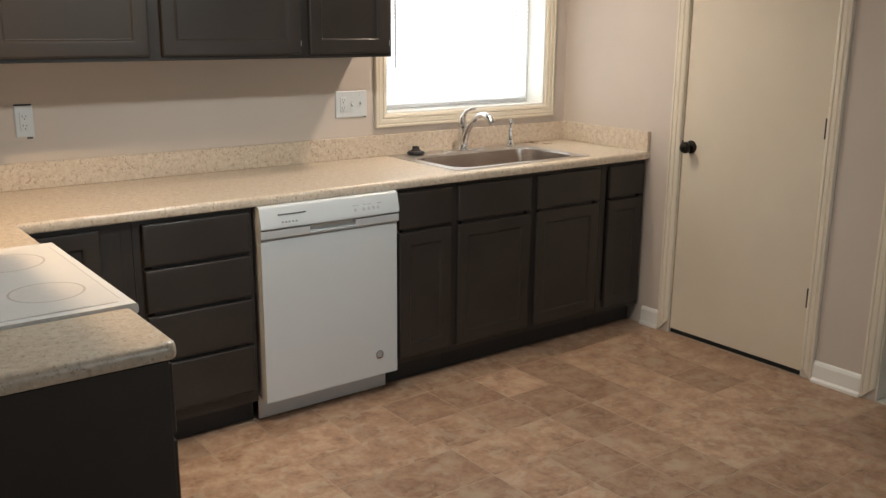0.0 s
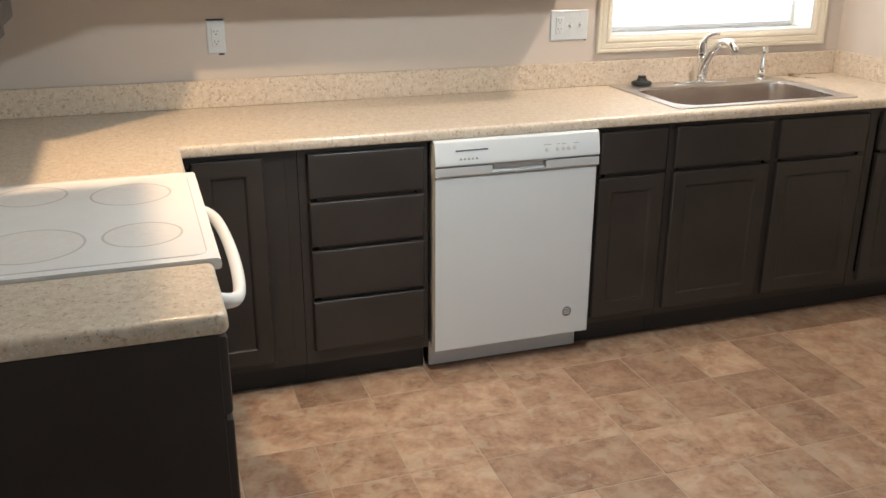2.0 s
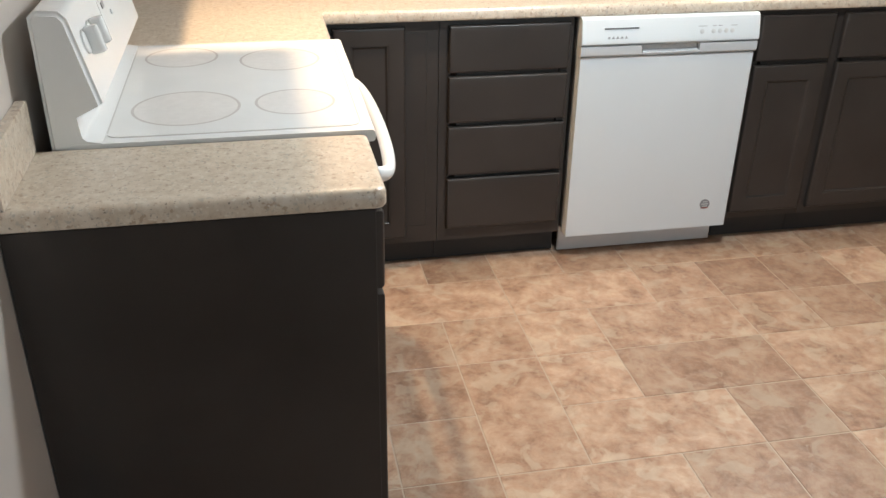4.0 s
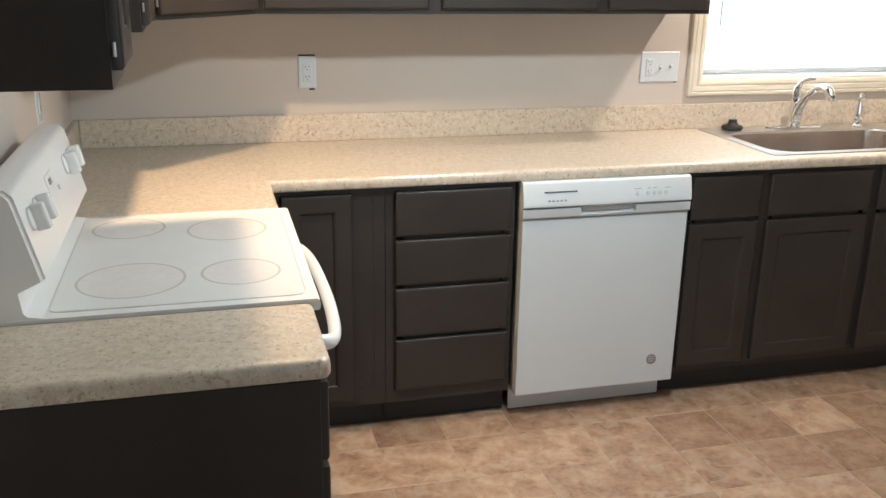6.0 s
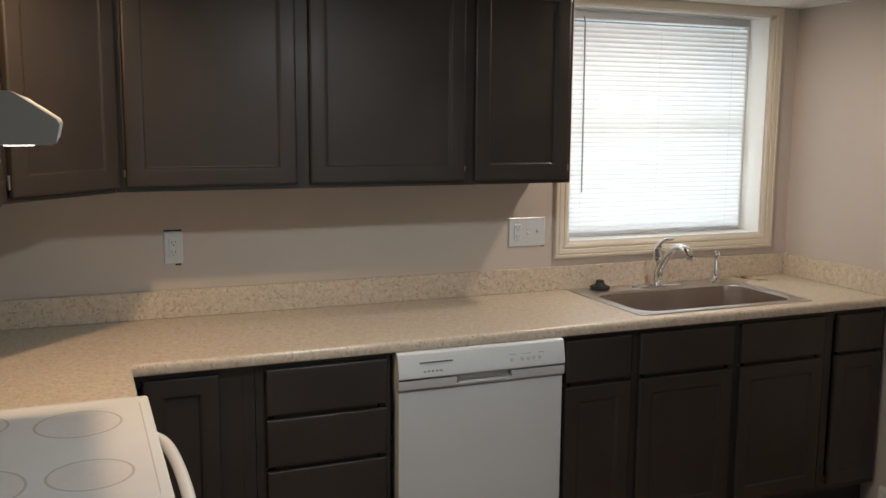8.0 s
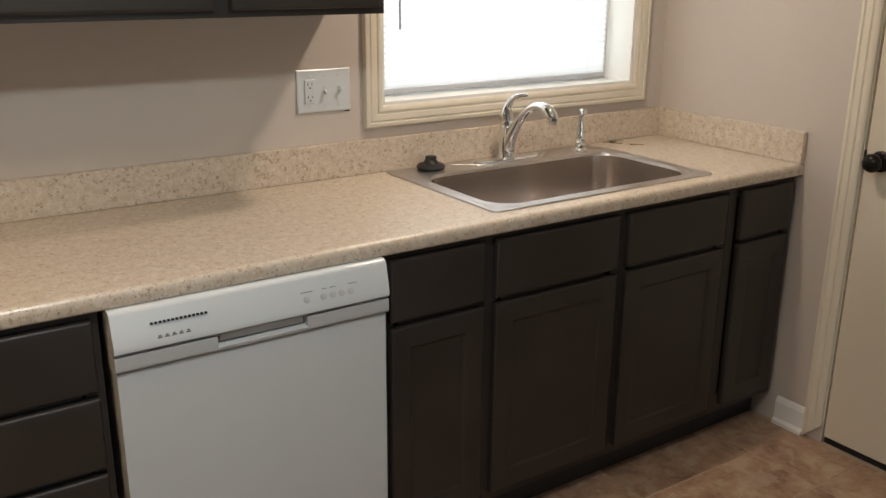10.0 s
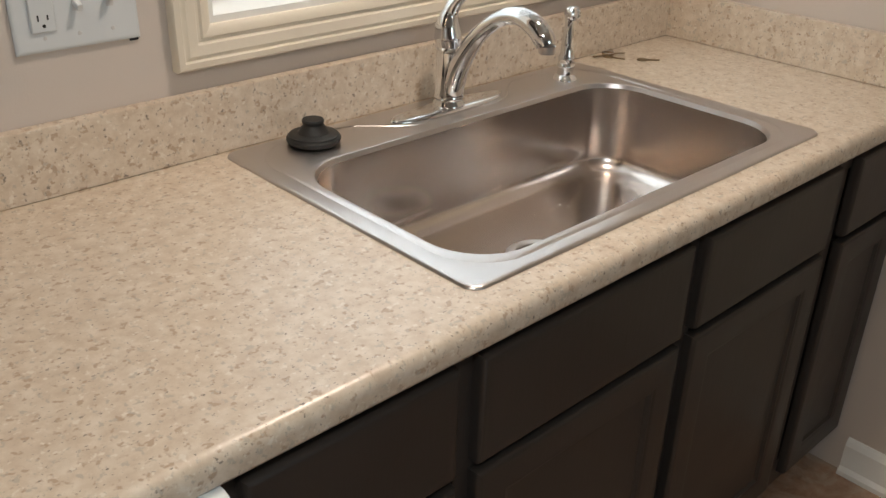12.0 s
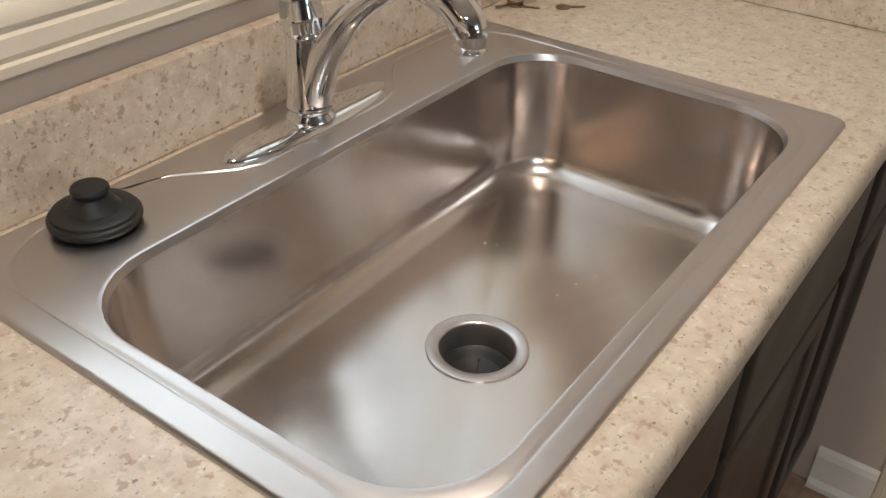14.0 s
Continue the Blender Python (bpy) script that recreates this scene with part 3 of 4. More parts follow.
for i, j in solid:
    bm.faces.new((at(i, j, 1), at(i + 1, j, 1), at(i + 1, j + 1, 1), at(i, j + 1, 1)))
    bm.faces.new((at(i, j, 0), at(i, j + 1, 0), at(i + 1, j + 1, 0), at(i + 1, j, 0)))
    for di, dj, a, b in ((0, -1, (i, j), (i + 1, j)), (0, 1, (i, j + 1), (i + 1, j + 1)), (-1, 0, (i, j), (i, j + 1)), (1, 0, (i + 1, j), (i + 1, j + 1))):
        if (i + di, j + dj) not in solid:
            bm.faces.new((at(*a, 0), at(*b, 0), at(*b, 1), at(*a, 1)))
bmesh.ops.remove_doubles(bm, verts=bm.verts, dist=0.0003)
counter = thing("countertop", pose(0, 0, 0), "beige speckled granite-look laminate L-shaped countertop", "countertop")
part("worktop", bm, GRANITE, counter)


def splash(bm, x0, x1, y0, y1):
    box(bm, x0, x1, y0, y1, TOP + 0.0003, 1.016, 0.004, 2)


part("backsplash", (lambda q: (splash(q, 0.023, W - 0.024, -0.021, -0.001), q)[1])(B()), GRANITE, counter)
part("backsplash", (lambda q: (splash(q, W - 0.022, W - 0.001, -0.634, -0.001), q)[1])(B()), GRANITE, counter)
part("backsplash", (lambda q: (splash(q, 0.001, 0.022, -0.974, -0.001), q)[1])(B()), GRANITE, counter)

counter2 = thing("end_countertop", pose(0, 0, 0), "short beige speckled laminate countertop at the stove end", "countertop")
bm = B()
F2, Y1, Y2 = 0.645, -1.699, -1.974
turn = [(math.cos(radians(a)), -math.sin(radians(a))) for a in (0, 22.5, 45, 67.5, 90)]
edge_strip(bm, [(F2, Y1, -1, 0)] + [(F2 - g + g * c, Y2 + g + g * q, -c, -q) for c, q in turn] + [(0.002, Y2, 0, 1)])
box(bm, 0.002, F2 - g, Y2 + g, Y1, UND, TOP)
bmesh.ops.remove_doubles(bm, verts=bm.verts, dist=0.0002)
part("worktop", bm, GRANITE, counter2)
part("backsplash", (lambda q: (splash(q, 0.001, 0.022, Y2 + 0.002, Y1), q)[1])(B()), GRANITE, counter2)


# ---- dishwasher ----
DX0, DX1 = 1.460, 2.078
dw = thing("dishwasher", pose(0, 0, 0), "white built-in dishwasher under the counter", "dishwasher")
part("tub", box(B(), DX0 + 0.006, DX1 - 0.006, -0.60, -0.02, 0.105, 0.868), GREYP, dw, "", False)
panel = part("control_panel", prism(B(), [(-0.60, 0.7835), (-0.655, 0.783), (-0.666, 0.792), (-0.667, 0.803), (-0.653, 0.866), (-0.648, 0.873), (-0.640, 0.8755), (-0.60, 0.8755)], DX0, DX1, "x"), WHITE, dw, "white sloping control panel")
lip = B()
prism(lip, [(-0.6, 0.747), (-0.652, 0.747), (-0.661, 0.751), (-0.664, 0.757), (-0.663, 0.783), (-0.6, 0.783)], DX0, 1.668, "x")
prism(lip, [(-0.6, 0.747), (-0.652, 0.747), (-0.661, 0.751), (-0.664, 0.757), (-0.663, 0.783), (-0.6, 0.783)], 1.872, DX1, "x")
prism(lip, [(-0.6, 0.747), (-0.652, 0.747), (-0.661, 0.751), (-0.663, 0.758), (-0.642, 0.764), (-0.636, 0.783), (-0.6, 0.783)], 1.668, 1.872, "x")
part("handle_strip", lip, WHITE2, dw, "white lower strip with a pocket handle")
part("pocket", box(B(), 1.676, 1.864, -0.652, -0.6405, 0.768, 0.7815, 0.003), GREYP, dw, "grey recessed pocket grip")
part("door_panel", box(B(), DX0 + 0.003, DX1 - 0.003, -0.655, -0.60, 0.096, 0.7465, 0.004), WHITE, dw, "plain white enamel door")
part("kick_plate", box(B(), DX0 + 0.004, DX1 - 0.012, -0.575, -0.565, 0.004, 0.104, 0.002, 1), GREYP, dw, "pale grey kick plate")
for k in range(14):
    x = 1.535 + k * 0.0085
    part("vent_slot", box(B(), x, x + 0.0052, -0.6625, -0.655, 0.8385, 0.8425), HOLE, dw, "", False)
for k in range(5):
    x = 1.546 + k * 0.0145
    bm = B()
    box(bm, x, x + 0.0095, -0.6662, -0.660, 0.8085, 0.8115)
    box(bm, x + 0.002, x + 0.0075, -0.6656, -0.660, 0.8120, 0.8150)
    part("emblem_bar", bm, PRINT, dw, "", False)
for x in (1.872, 1.912, 1.935, 1.957, 1.979):
    bm = lathe(B(), [(0, 0), (0.0072, 0), (0.0076, 0.0015), (0.006, 0.0025), (0, 0.0025)], (x, -0.6625 if x > 1.9 else -0.6625, 0.822), 16, Matrix.Rotation(radians(90 - 12), 4, "X"))
    part("button", bm, WHITE2 if x < 1.95 else GREYP, dw, "small round button")
for x, w_ in ((1.860, 0.028), (1.910, 0.012), (1.930, 0.014), (1.975, 0.022)):
    part("print_line", box(B(), x, x + w_, -0.6603, -0.652, 0.838, 0.8395), PRINT, dw, "", False)
bm = lathe(B(), [(0, 0), (0.019, 0), (0.019, 0.0008), (0, 0.0008)], (1.985, -0.6552, 0.188), 28, Matrix.Rotation(radians(90), 4, "X"))
badge = part("badge", bm, PRINT, dw, "small round grey and red badge")
bm = B()
for k, w_ in enumerate((0.020, 0.026, 0.018)):
    box(bm, 1.985 - w_ / 2, 1.985 + w_ / 2, -0.6570, -0.6560, 0.178 + k * 0.009, 0.182 + k * 0.009)
part("badge_bar", bm, WHITE2, badge, "", False)
bm = B()
box(bm, 1.971, 1.999, -0.6568, -0.6558, 0.1722, 0.1755)
part("badge_edge", bm, RED, badge, "", False)


# ---- stove ----
YA, YB = -1.693, -0.978
stove = thing("electric_stove", pose(0, YA, 0, 0, 0, 0), "white freestanding electric stove with a smooth glass cooktop", "stove")
SW = YB - YA
bm = B()
box(bm, 0.045, 0.598, 0.003, SW - 0.003, 0.03, 0.895, 0.003, 1)
part("body", bm, STOVEW, stove, "white enamel body")
for x in (0.09, 0.56):
    for y in (0.05, SW - 0.05):
        part("foot", lathe(B(), [(0, 0), (0.018, 0), (0.018, 0.004), (0.012, 0.01), (0.012, 0.032), (0, 0.032)], (x, y, 0), 16), BLACK, stove)
bm = B()
prism(bm, [(0.075, 0.896), (0.656, 0.896), (0.660, 0.899), (0.6615, 0.908), (0.660, 0.917), (0.654, 0.921), (0.085, 0.921), (0.075, 0.916)], 0.001, SW - 0.001, "y")
part("cooktop_frame", bm, STOVEW, stove, "white enamel cooktop rim")


def rounded_rect(x0, x1, y0, y1, r, n=6, mid=0):
    out = []
    for cx, cy, a in ((x1 - r, y1 - r, 0), (x0 + r, y1 - r, 90), (x0 + r, y0 + r, 180), (x1 - r, y0 + r, 270)):
        for k in range(n + 1):
            t = radians(a + 90 * k / n)
            out.append((cx + r * math.cos(t), cy + r * math.sin(t)))
    if mid:
        full, step = [], n + 1
        for i, p in enumerate(out):
            full.append(p)
            if i % step == n:
                q = out[(i + 1) % len(out)]
                full += [(p[0] + (q[0] - p[0]) * k / (mid + 1), p[1] + (q[1] - p[1]) * k / (mid + 1)) for k in range(1, mid + 1)]
        out = full
    return out


def layered(bm, layers, cap_first=False, cap_last=True):
    """Loops of equal length at heights: (outline, z)."""
    loops = [[bm.verts.new((x, y, z)) for x, y in o] for o, z in layers]
    for a, b in zip(loops, loops[1:]):
        k = len(a)
        for i in range(k):
            bm.faces.new((a[i], a[(i + 1) % k], b[(i + 1) % k], b[i]))
    if cap_first:
        bm.faces.new(loops[0][::-1])
    if cap_last:
        bm.faces.new(loops[-1])
    return bm


bm = layered(B(), [(rounded_rect(0.142, 0.634, 0.030, SW - 0.030, 0.02), 0.918), (rounded_rect(0.142, 0.634, 0.030, SW - 0.030, 0.02), 0.9225), (rounded_rect(0.144, 0.632, 0.032, SW - 0.032, 0.018), 0.9232)], True)
part("glass_cooktop", bm, GLASSTOP, stove, "pale glossy ceramic glass")
bm = layered(B(), [(rounded_rect(0.140, 0.637, 0.027, SW - 0.027, 0.036), 0.9200), (rounded_rect(0.140, 0.637, 0.027, SW - 0.027, 0.036), 0.9216)], True)
part("glass_gasket", bm, RING, stove, "thin grey gasket line")


def ring(r0, r1, at, z, n=48):
    bm = B()
    prof = [(r0, z), (r1, z)]
    a = [bm.verts.new((at[0] + r0 * math.cos(2 * math.pi * k / n), at[1] + r0 * math.sin(2 * math.pi * k / n), z)) for k in range(n)]
    b = [bm.verts.new((at[0] + r1 * math.cos(2 * math.pi * k / n), at[1] + r1 * math.sin(2 * math.pi * k / n), z)) for k in range(n)]
    for k in range(n):
        bm.faces.new((a[k], b[k], b[(k + 1) % n], a[(k + 1) % n]))
    return bm


HOBDISC = paint("printed_burner_zone", (0.76, 0.73, 0.70), 0.2, 0.03, 60.0)
for x, y, r in ((0.255, SW - 0.135, 0.088), (0.492, SW - 0.185, 0.098), (0.285, 0.185, 0.112), (0.512, 0.195, 0.086)):
    burner = part("burner", ring(0.0001, r - 0.006, (x, y), 0.9236), HOBDISC, stove, "faint speckled pinkish burner zone")
    part("ring", ring(r - 0.006, r, (x, y), 0.9238), RING, burner, "faint printed burner ring")
# backguard with a sloping face
bm = B()
prism(bm, [(0.045, 0.896), (0.138, 0.896), (0.138, 0.922), (0.112, 0.926), (0.104, 0.934), (0.100, 0.974), (0.150, 0.998), (0.1115, 1.156), (0.098, 1.170), (0.060, 1.172), (0.045, 1.160)], 0.002, SW - 0.002, "y")
bmesh.ops.bevel(bm, geom=[e for e in bm.edges if abs(e.verts[0].co.y - e.verts[1].co.y) < 0.001 and e.verts[0].co.z > 0.98], offset=0.008, segments=3, affect="EDGES")
part("backguard", bm, STOVEW, stove, "white enamel control backguard")
slope = Matrix.Rotation(radians(76.3), 4, "Y")
for y in (0.070, 0.140, SW - 0.165, SW - 0.090):
    bm = lathe(B(), [(0, 0), (0.023, 0), (0.023, 0.004), (0.019, 0.007), (0, 0.008)], (0, 0, 0), 24)
    box(bm, -0.027, 0.027, -0.0085, 0.0085, 0.004, 0.033, 0.0075, 3)
    box(bm, -0.024, 0.024, -0.0005, 0.0005, 0.0325, 0.0338)
    bm.transform(Matrix.Translation((0.1258, y, 1.099)) @ slope)
    part("knob", bm, STOVEW, stove, "white control knob")


def on_slope(name, mat, y0, y1, u0, u1, t=0.002, label=""):
    bm = box(B(), 0, t, y0, y1, u0, u1)
    bm.transform(pose(0.1252, SW / 2 - 0.02, 1.099, 0, -13.7, 0))
    return part(name, bm, mat, stove, label, False)


on_slope("display_panel", STOVEW, -0.040, 0.040, -0.010, 0.028, 0.0015, "white display panel")
on_slope("clock", paint("clock_lens", (0.10, 0.09, 0.085), 0.3), -0.012, 0.012, 0.004, 0.017, 0.003, "small dark clock display")
for k in range(6):
    yy = -0.115 + 0.014 * k if k < 5 else 0.06
    on_slope("button", WHITE2, yy, yy + 0.010, -0.024, -0.014, 0.004)
# oven door, window, handle, drawer (towards +x)
bm = box(B(), 0.600, 0.634, 0.006, SW - 0.006, 0.235, 0.845, 0.006)
oven = part("oven_door", bm, STOVEW, stove, "white enamel oven door")
part("oven_window", box(B(), 0.6335, 0.6365, 0.14, SW - 0.14, 0.40, 0.68, 0.001, 1), paint("dark_oven_glass", (0.02, 0.02, 0.02), 0.08), oven, "dark oven window")
part("storage_drawer", box(B(), 0.600, 0.630, 0.006, SW - 0.006, 0.065, 0.225, 0.005), STOVEW, stove, "white storage drawer")
part("front_rail", box(B(), 0.600, 0.640, 0.004, SW - 0.004, 0.852, 0.8945, 0.003), STOVEW, stove)
hp = smooth_path([(0.636, 0.022, 0.822), (0.672, 0.027, 0.812), (0.696, 0.070, 0.806), (0.708, 0.19, 0.806), (0.712, SW / 2, 0.806), (0.708, SW - 0.19, 0.806), (0.696, SW - 0.070, 0.806), (0.672, SW - 0.027, 0.812), (0.636, SW - 0.022, 0.822)], 6)
part("handle", tube(B(), hp, [0.014] * len(hp), 14, 1.25), STOVEW, oven, "bowed white oven handle")
part("vent_grille", box(B(), 0.638, 0.644, 0.02, 0.06, 0.858, 0.885), GREYP, stove)

# ---- range hood ----
hood = thing("range_hood", pose(0, YA, 0), "white under-cabinet range hood with a sloping front", "range hood")
bm = B()
t = 0.003
outer = [(0.004, 1.590), (0.004, 1.678), (0.418, 1.678), (0.486, 1.632), (0.491, 1.622), (0.484, 1.590)]
prism(bm, outer, 0.002, SW - 0.002, "y")
part("canopy", bm, HOODM, hood, "white enamel canopy")
part("lip", box(B(), 0.02, 0.478, 0.012, SW - 0.012, 1.5875, 1.5895), HOODM, hood, "", False)
part("filter", box(B(), 0.06, 0.36, 0.15, SW - 0.15, 1.580, 1.5838), GREYP, hood, "grey mesh filter", False)
part("hood_light", box(B(), 0.385, 0.440, 0.28, 0.40, 1.5785, 1.5874, 0.002), glowing("hood_lens", (1.0, 0.95, 0.86), 7.0), hood, "small light lens")

# ---- sink ----
sink = thing("kitchen_sink", pose(0, 0, 0), "stainless steel single-bowl drop-in kitchen sink", "sink")
BXL, BXR, BYF, BYB = 2.484, 3.232, -0.547, -0.155
RZ = 0.9185
NR = 8


def rr(x0, x1, y0, y1, r):
    return rounded_rect(x0, x1, y0, y1, r, NR, 23)


def ledge(d):
    """The pressed line round the bowl, which steps forward in front of the faucet."""
    out = []
    for x, y in rr(2.467 + d, BXR + 0.021 - d, BYF - 0.017 + d, -0.047 - d, 0.085):
        near = min(1.0, max(0.0, (abs(x - 2.863) - 0.100) / 0.120))
        drop = 0.071 * (1 - near * near * (3 - 2 * near))
        out.append((x, y - drop if y > -0.14 else y))
    return out


rim = [
    (rr(SX0, SX1, SY0, SY1, 0.022), 0.9145),
    (rr(SX0 + 0.0006, SX1 - 0.0006, SY0 + 0.0006, SY1 - 0.0006, 0.022), 0.9168),
    (rr(SX0 + 0.003, SX1 - 0.003, SY0 + 0.003, SY1 - 0.003, 0.020), 0.9184),
    (rr(SX0 + 0.006, SX1 - 0.006, SY0 + 0.006, SY1 - 0.006, 0.020), 0.9187),
    (ledge(-0.001), 0.9186),
    (ledge(0.0008), 0.9169),
    (ledge(0.0028), 0.9167),
    (ledge(0.0050), 0.9180),
    (rr(BXL - 0.009, BXR + 0.009, BYF - 0.009, BYB + 0.009, 0.095), 0.9181),
    (rr(BXL - 0.004, BXR + 0.004, BYF - 0.004, BYB + 0.004, 0.090), 0.9190),
    (rr(BXL - 0.001, BXR + 0.001, BYF - 0.001, BYB + 0.001, 0.088), 0.9180),
    (rr(BXL + 0.002, BXR - 0.002, BYF + 0.002, BYB - 0.002, 0.086), 0.910),
]
part("rim", layered(B(), rim, False, False), STEELR, sink, "bright stainless rim")
bowl = [(rr(BXL + 0.002, BXR - 0.002, BYF + 0.002, BYB - 0.002, 0.086), 0.910)]
for k in range(1, 5):
    q = 0.002 + 0.010 * k / 4
    bowl.append((rr(BXL + q, BXR - q, BYF + q, BYB - q, 0.084 - 0.004 * k / 4), 0.910 - 0.128 * k / 4))
for k in range(1, 8):
    a = radians(90 * k / 7)
    q = 0.012 + 0.038 * (1 - math.cos(a))
    bowl.append((rr(BXL + q, BXR - q, BYF + q, BYB - q, 0.080 - 0.034 * (1 - math.cos(a))), 0.782 - 0.038 * math.sin(a)))
DCX, DCY, DR = 2.832, -0.353, 0.057
last = bowl[-1][0]
for f, dz in ((0.12, 0.0005), (0.35, 0.0025), (0.65, 0.0050), (0.9, 0.0072), (1.0, 0.0078)):
    loop = []
    for x, y in last:
        v = Vector((x - DCX, y - DCY))
        e = v.normalized() * DR
        loop.append((DCX + v.x + (e.x - v.x) * f, DCY + v.y + (e.y - v.y) * f))
    bowl.append((loop, 0.744 - dz))
part("bowl", layered(B(), bowl, False, False), STEEL, sink, "deep brushed stainless bowl")
bm = lathe(B(), [(0.0575, 0.7355), (0.0575, 0.7380), (0.0550, 0.7390), (0.0445, 0.7375), (0.0422, 0.7350), (0.0412, 0.722), (0.0405, 0.700), (0.0400, 0.690)], (DCX, DCY, 0), 40)
dr = part("drain_flange", bm, STEELR, sink, "bright steel disposer flange")
bm = lathe(B(), [(0.0405, 0.706), (0.034, 0.703), (0.030, 0.697), (0.012, 0.693), (0.006, 0.690), (0, 0.688)], (DCX, DCY, 0), 32)
guard = part("splash_guard", bm, BLACK, dr, "black rubber splash guard")
bm = B()
for k in range(4):
    a = radians(90 * k + 25)
    tube(bm, [(DCX + 0.004 * math.cos(a), DCY + 0.004 * math.sin(a), 0.6905), (DCX + 0.024 * math.cos(a), DCY + 0.024 * math.sin(a), 0.6965)], 0.0007, 6)
    lathe(bm, [(0, 0), (0.0022, 0), (0.0022, 0.001), (0, 0.001)], (DCX + 0.026 * math.cos(a), DCY + 0.026 * math.sin(a), 0.6965), 10)
part("guard_slit", bm, HOLE, dr, "", False)
part("disposer_throat", lathe(B(), [(0.0405, 0.70), (0.0405, 0.62), (0, 0.615)], (DCX, DCY, 0), 24), HOLE, sink, "")
# crumbs in the bowl
CRUMB = paint("pale_crumb", (0.75, 0.72, 0.66), 0.7)
for x, y, r in ((3.005, -0.248, 0.0016), (3.012, -0.262, 0.0011), (2.998, -0.385, 0.0013), (3.03, -0.395, 0.0011), (2.965, -0.378, 0.0012), (2.73, -0.25, 0.0010)):
    crumb = thing("crumb", pose(x, y, 0.7415, 0, 0, 400 * x), "tiny pale crumb lying in the steel sink bowl", "crumb", "crumbs in the sink")
    part("grain", lathe(B(), [(0, -0.001), (r, 0), (r * 0.7, r * 0.8), (0, r)], n=6), CRUMB, crumb)
# faucet
fx, fy = 2.863, -0.090
faucet = thing("kitchen_faucet", pose(fx, fy, 0.9168), "polished chrome single-lever kitchen faucet on a deck plate", "faucet")
bm = B()
outl = []
for k in range(48):
    a = 2 * math.pi * k / 48
    c, s = math.cos(a), math.sin(a)
    outl.append((0.133 * math.copysign(abs(c) ** 0.85, c), 0.030 * math.copysign(abs(s) ** 1.1, s)))
layered(bm, [(outl, 0.0), ([(x * 1.0, y * 1.0) for x, y in outl], 0.004), ([(x * 0.98, y * 0.90) for x, y in outl], 0.007), ([(x * 0.75, y * 0.70) for x, y in outl], 0.009), ([(x * 0.3, y * 0.5) for x, y in outl], 0.011)], True)
part("deck_plate", bm, CHROME, faucet, "slim chrome deck plate")
bm = lathe(B(), [(0, 0.008), (0.029, 0.008), (0.0285, 0.013), (0.025, 0.018), (0.0255, 0.022), (0.0275, 0.024), (0.0275, 0.026), (0.0262, 0.029), (0.0258, 0.060), (0.0250, 0.090), (0.0240, 0.104), (0.0245, 0.107), (0.0245, 0.110), (0.022, 0.113), (0, 0.113)])
part("body", bm, CHROME, faucet, "round chrome body")
sp = smooth_path([(0.000, -0.004, 0.036), (0.000, -0.026, 0.088), (0.001, -0.064, 0.142), (0.002, -0.110, 0.179), (0.003, -0.150, 0.191), (0.004, -0.184, 0.184), (0.005, -0.204, 0.169), (0.006, -0.211, 0.157)], 8)
rad = [0.0235, 0.0190, 0.0145, 0.0130, 0.0145, 0.0175, 0.0182, 0.0165]
rads = [np.interp(i / (len(sp) - 1) * 7, range(8), rad) for i in range(len(sp))]
part("spout", tube(B(), sp, rads, 24), CHROME, faucet, "arched chrome spout")
part("aerator", lathe(B(), [(0, 0), (0.0125, 0), (0.0135, 0.003), (0.0135, 0.012), (0, 0.012)], (0.006, -0.213, 0.145), 20), STEELR, faucet)
hb = smooth_path([(0, 0, 0.108), (-0.002, 0.003, 0.128), (-0.003, 0.004, 0.150), (-0.001, 0.000, 0.172), (0.003, -0.012, 0.192), (0.010, -0.028, 0.205), (0.020, -0.046, 0.211), (0.030, -0.062, 0.212)], 7)
rad = [0.0210, 0.0245, 0.0215, 0.0145, 0.0105, 0.0085, 0.0072, 0.0050]
rads = [np.interp(i / (len(hb) - 1) * 7, range(8), rad) for i in range(len(hb))]
part("lever", tube(B(), hb, rads, 20), CHROME, faucet, "curved chrome lever handle")

sprayer = thing("side_sprayer", pose(3.163, -0.105, 0.9168), "polished chrome side sprayer beside the faucet", "sprayer")
part("base", lathe(B(), [(0, 0), (0.024, 0), (0.024, 0.004), (0.020, 0.009), (0.016, 0.012), (0.0155, 0.022), (0.018, 0.026), (0.018, 0.030), (0.015, 0.034), (0, 0.034)], n=28), CHROME, sprayer)
part("wand", lathe(B(), [(0, 0.032), (0.0145, 0.032), (0.0165, 0.040), (0.0165, 0.046), (0.013, 0.052), (0.0125, 0.070), (0.0100, 0.095), (0.0085, 0.112), (0.0100, 0.122), (0.0115, 0.130), (0.009, 0.139), (0, 0.143)], n=24), CHROME, sprayer)
bm = lathe(B(), [(0, 0), (0.0135, 0), (0.0145, 0.004), (0.0135, 0.009), (0.0095, 0.011), (0.0085, 0.008), (0.004, 0.008), (0, 0.0085)], (0.0, -0.006, 0.130), 20, Matrix.Rotation(radians(80), 4, "X"))
part("nozzle", bm, CHROME, sprayer)

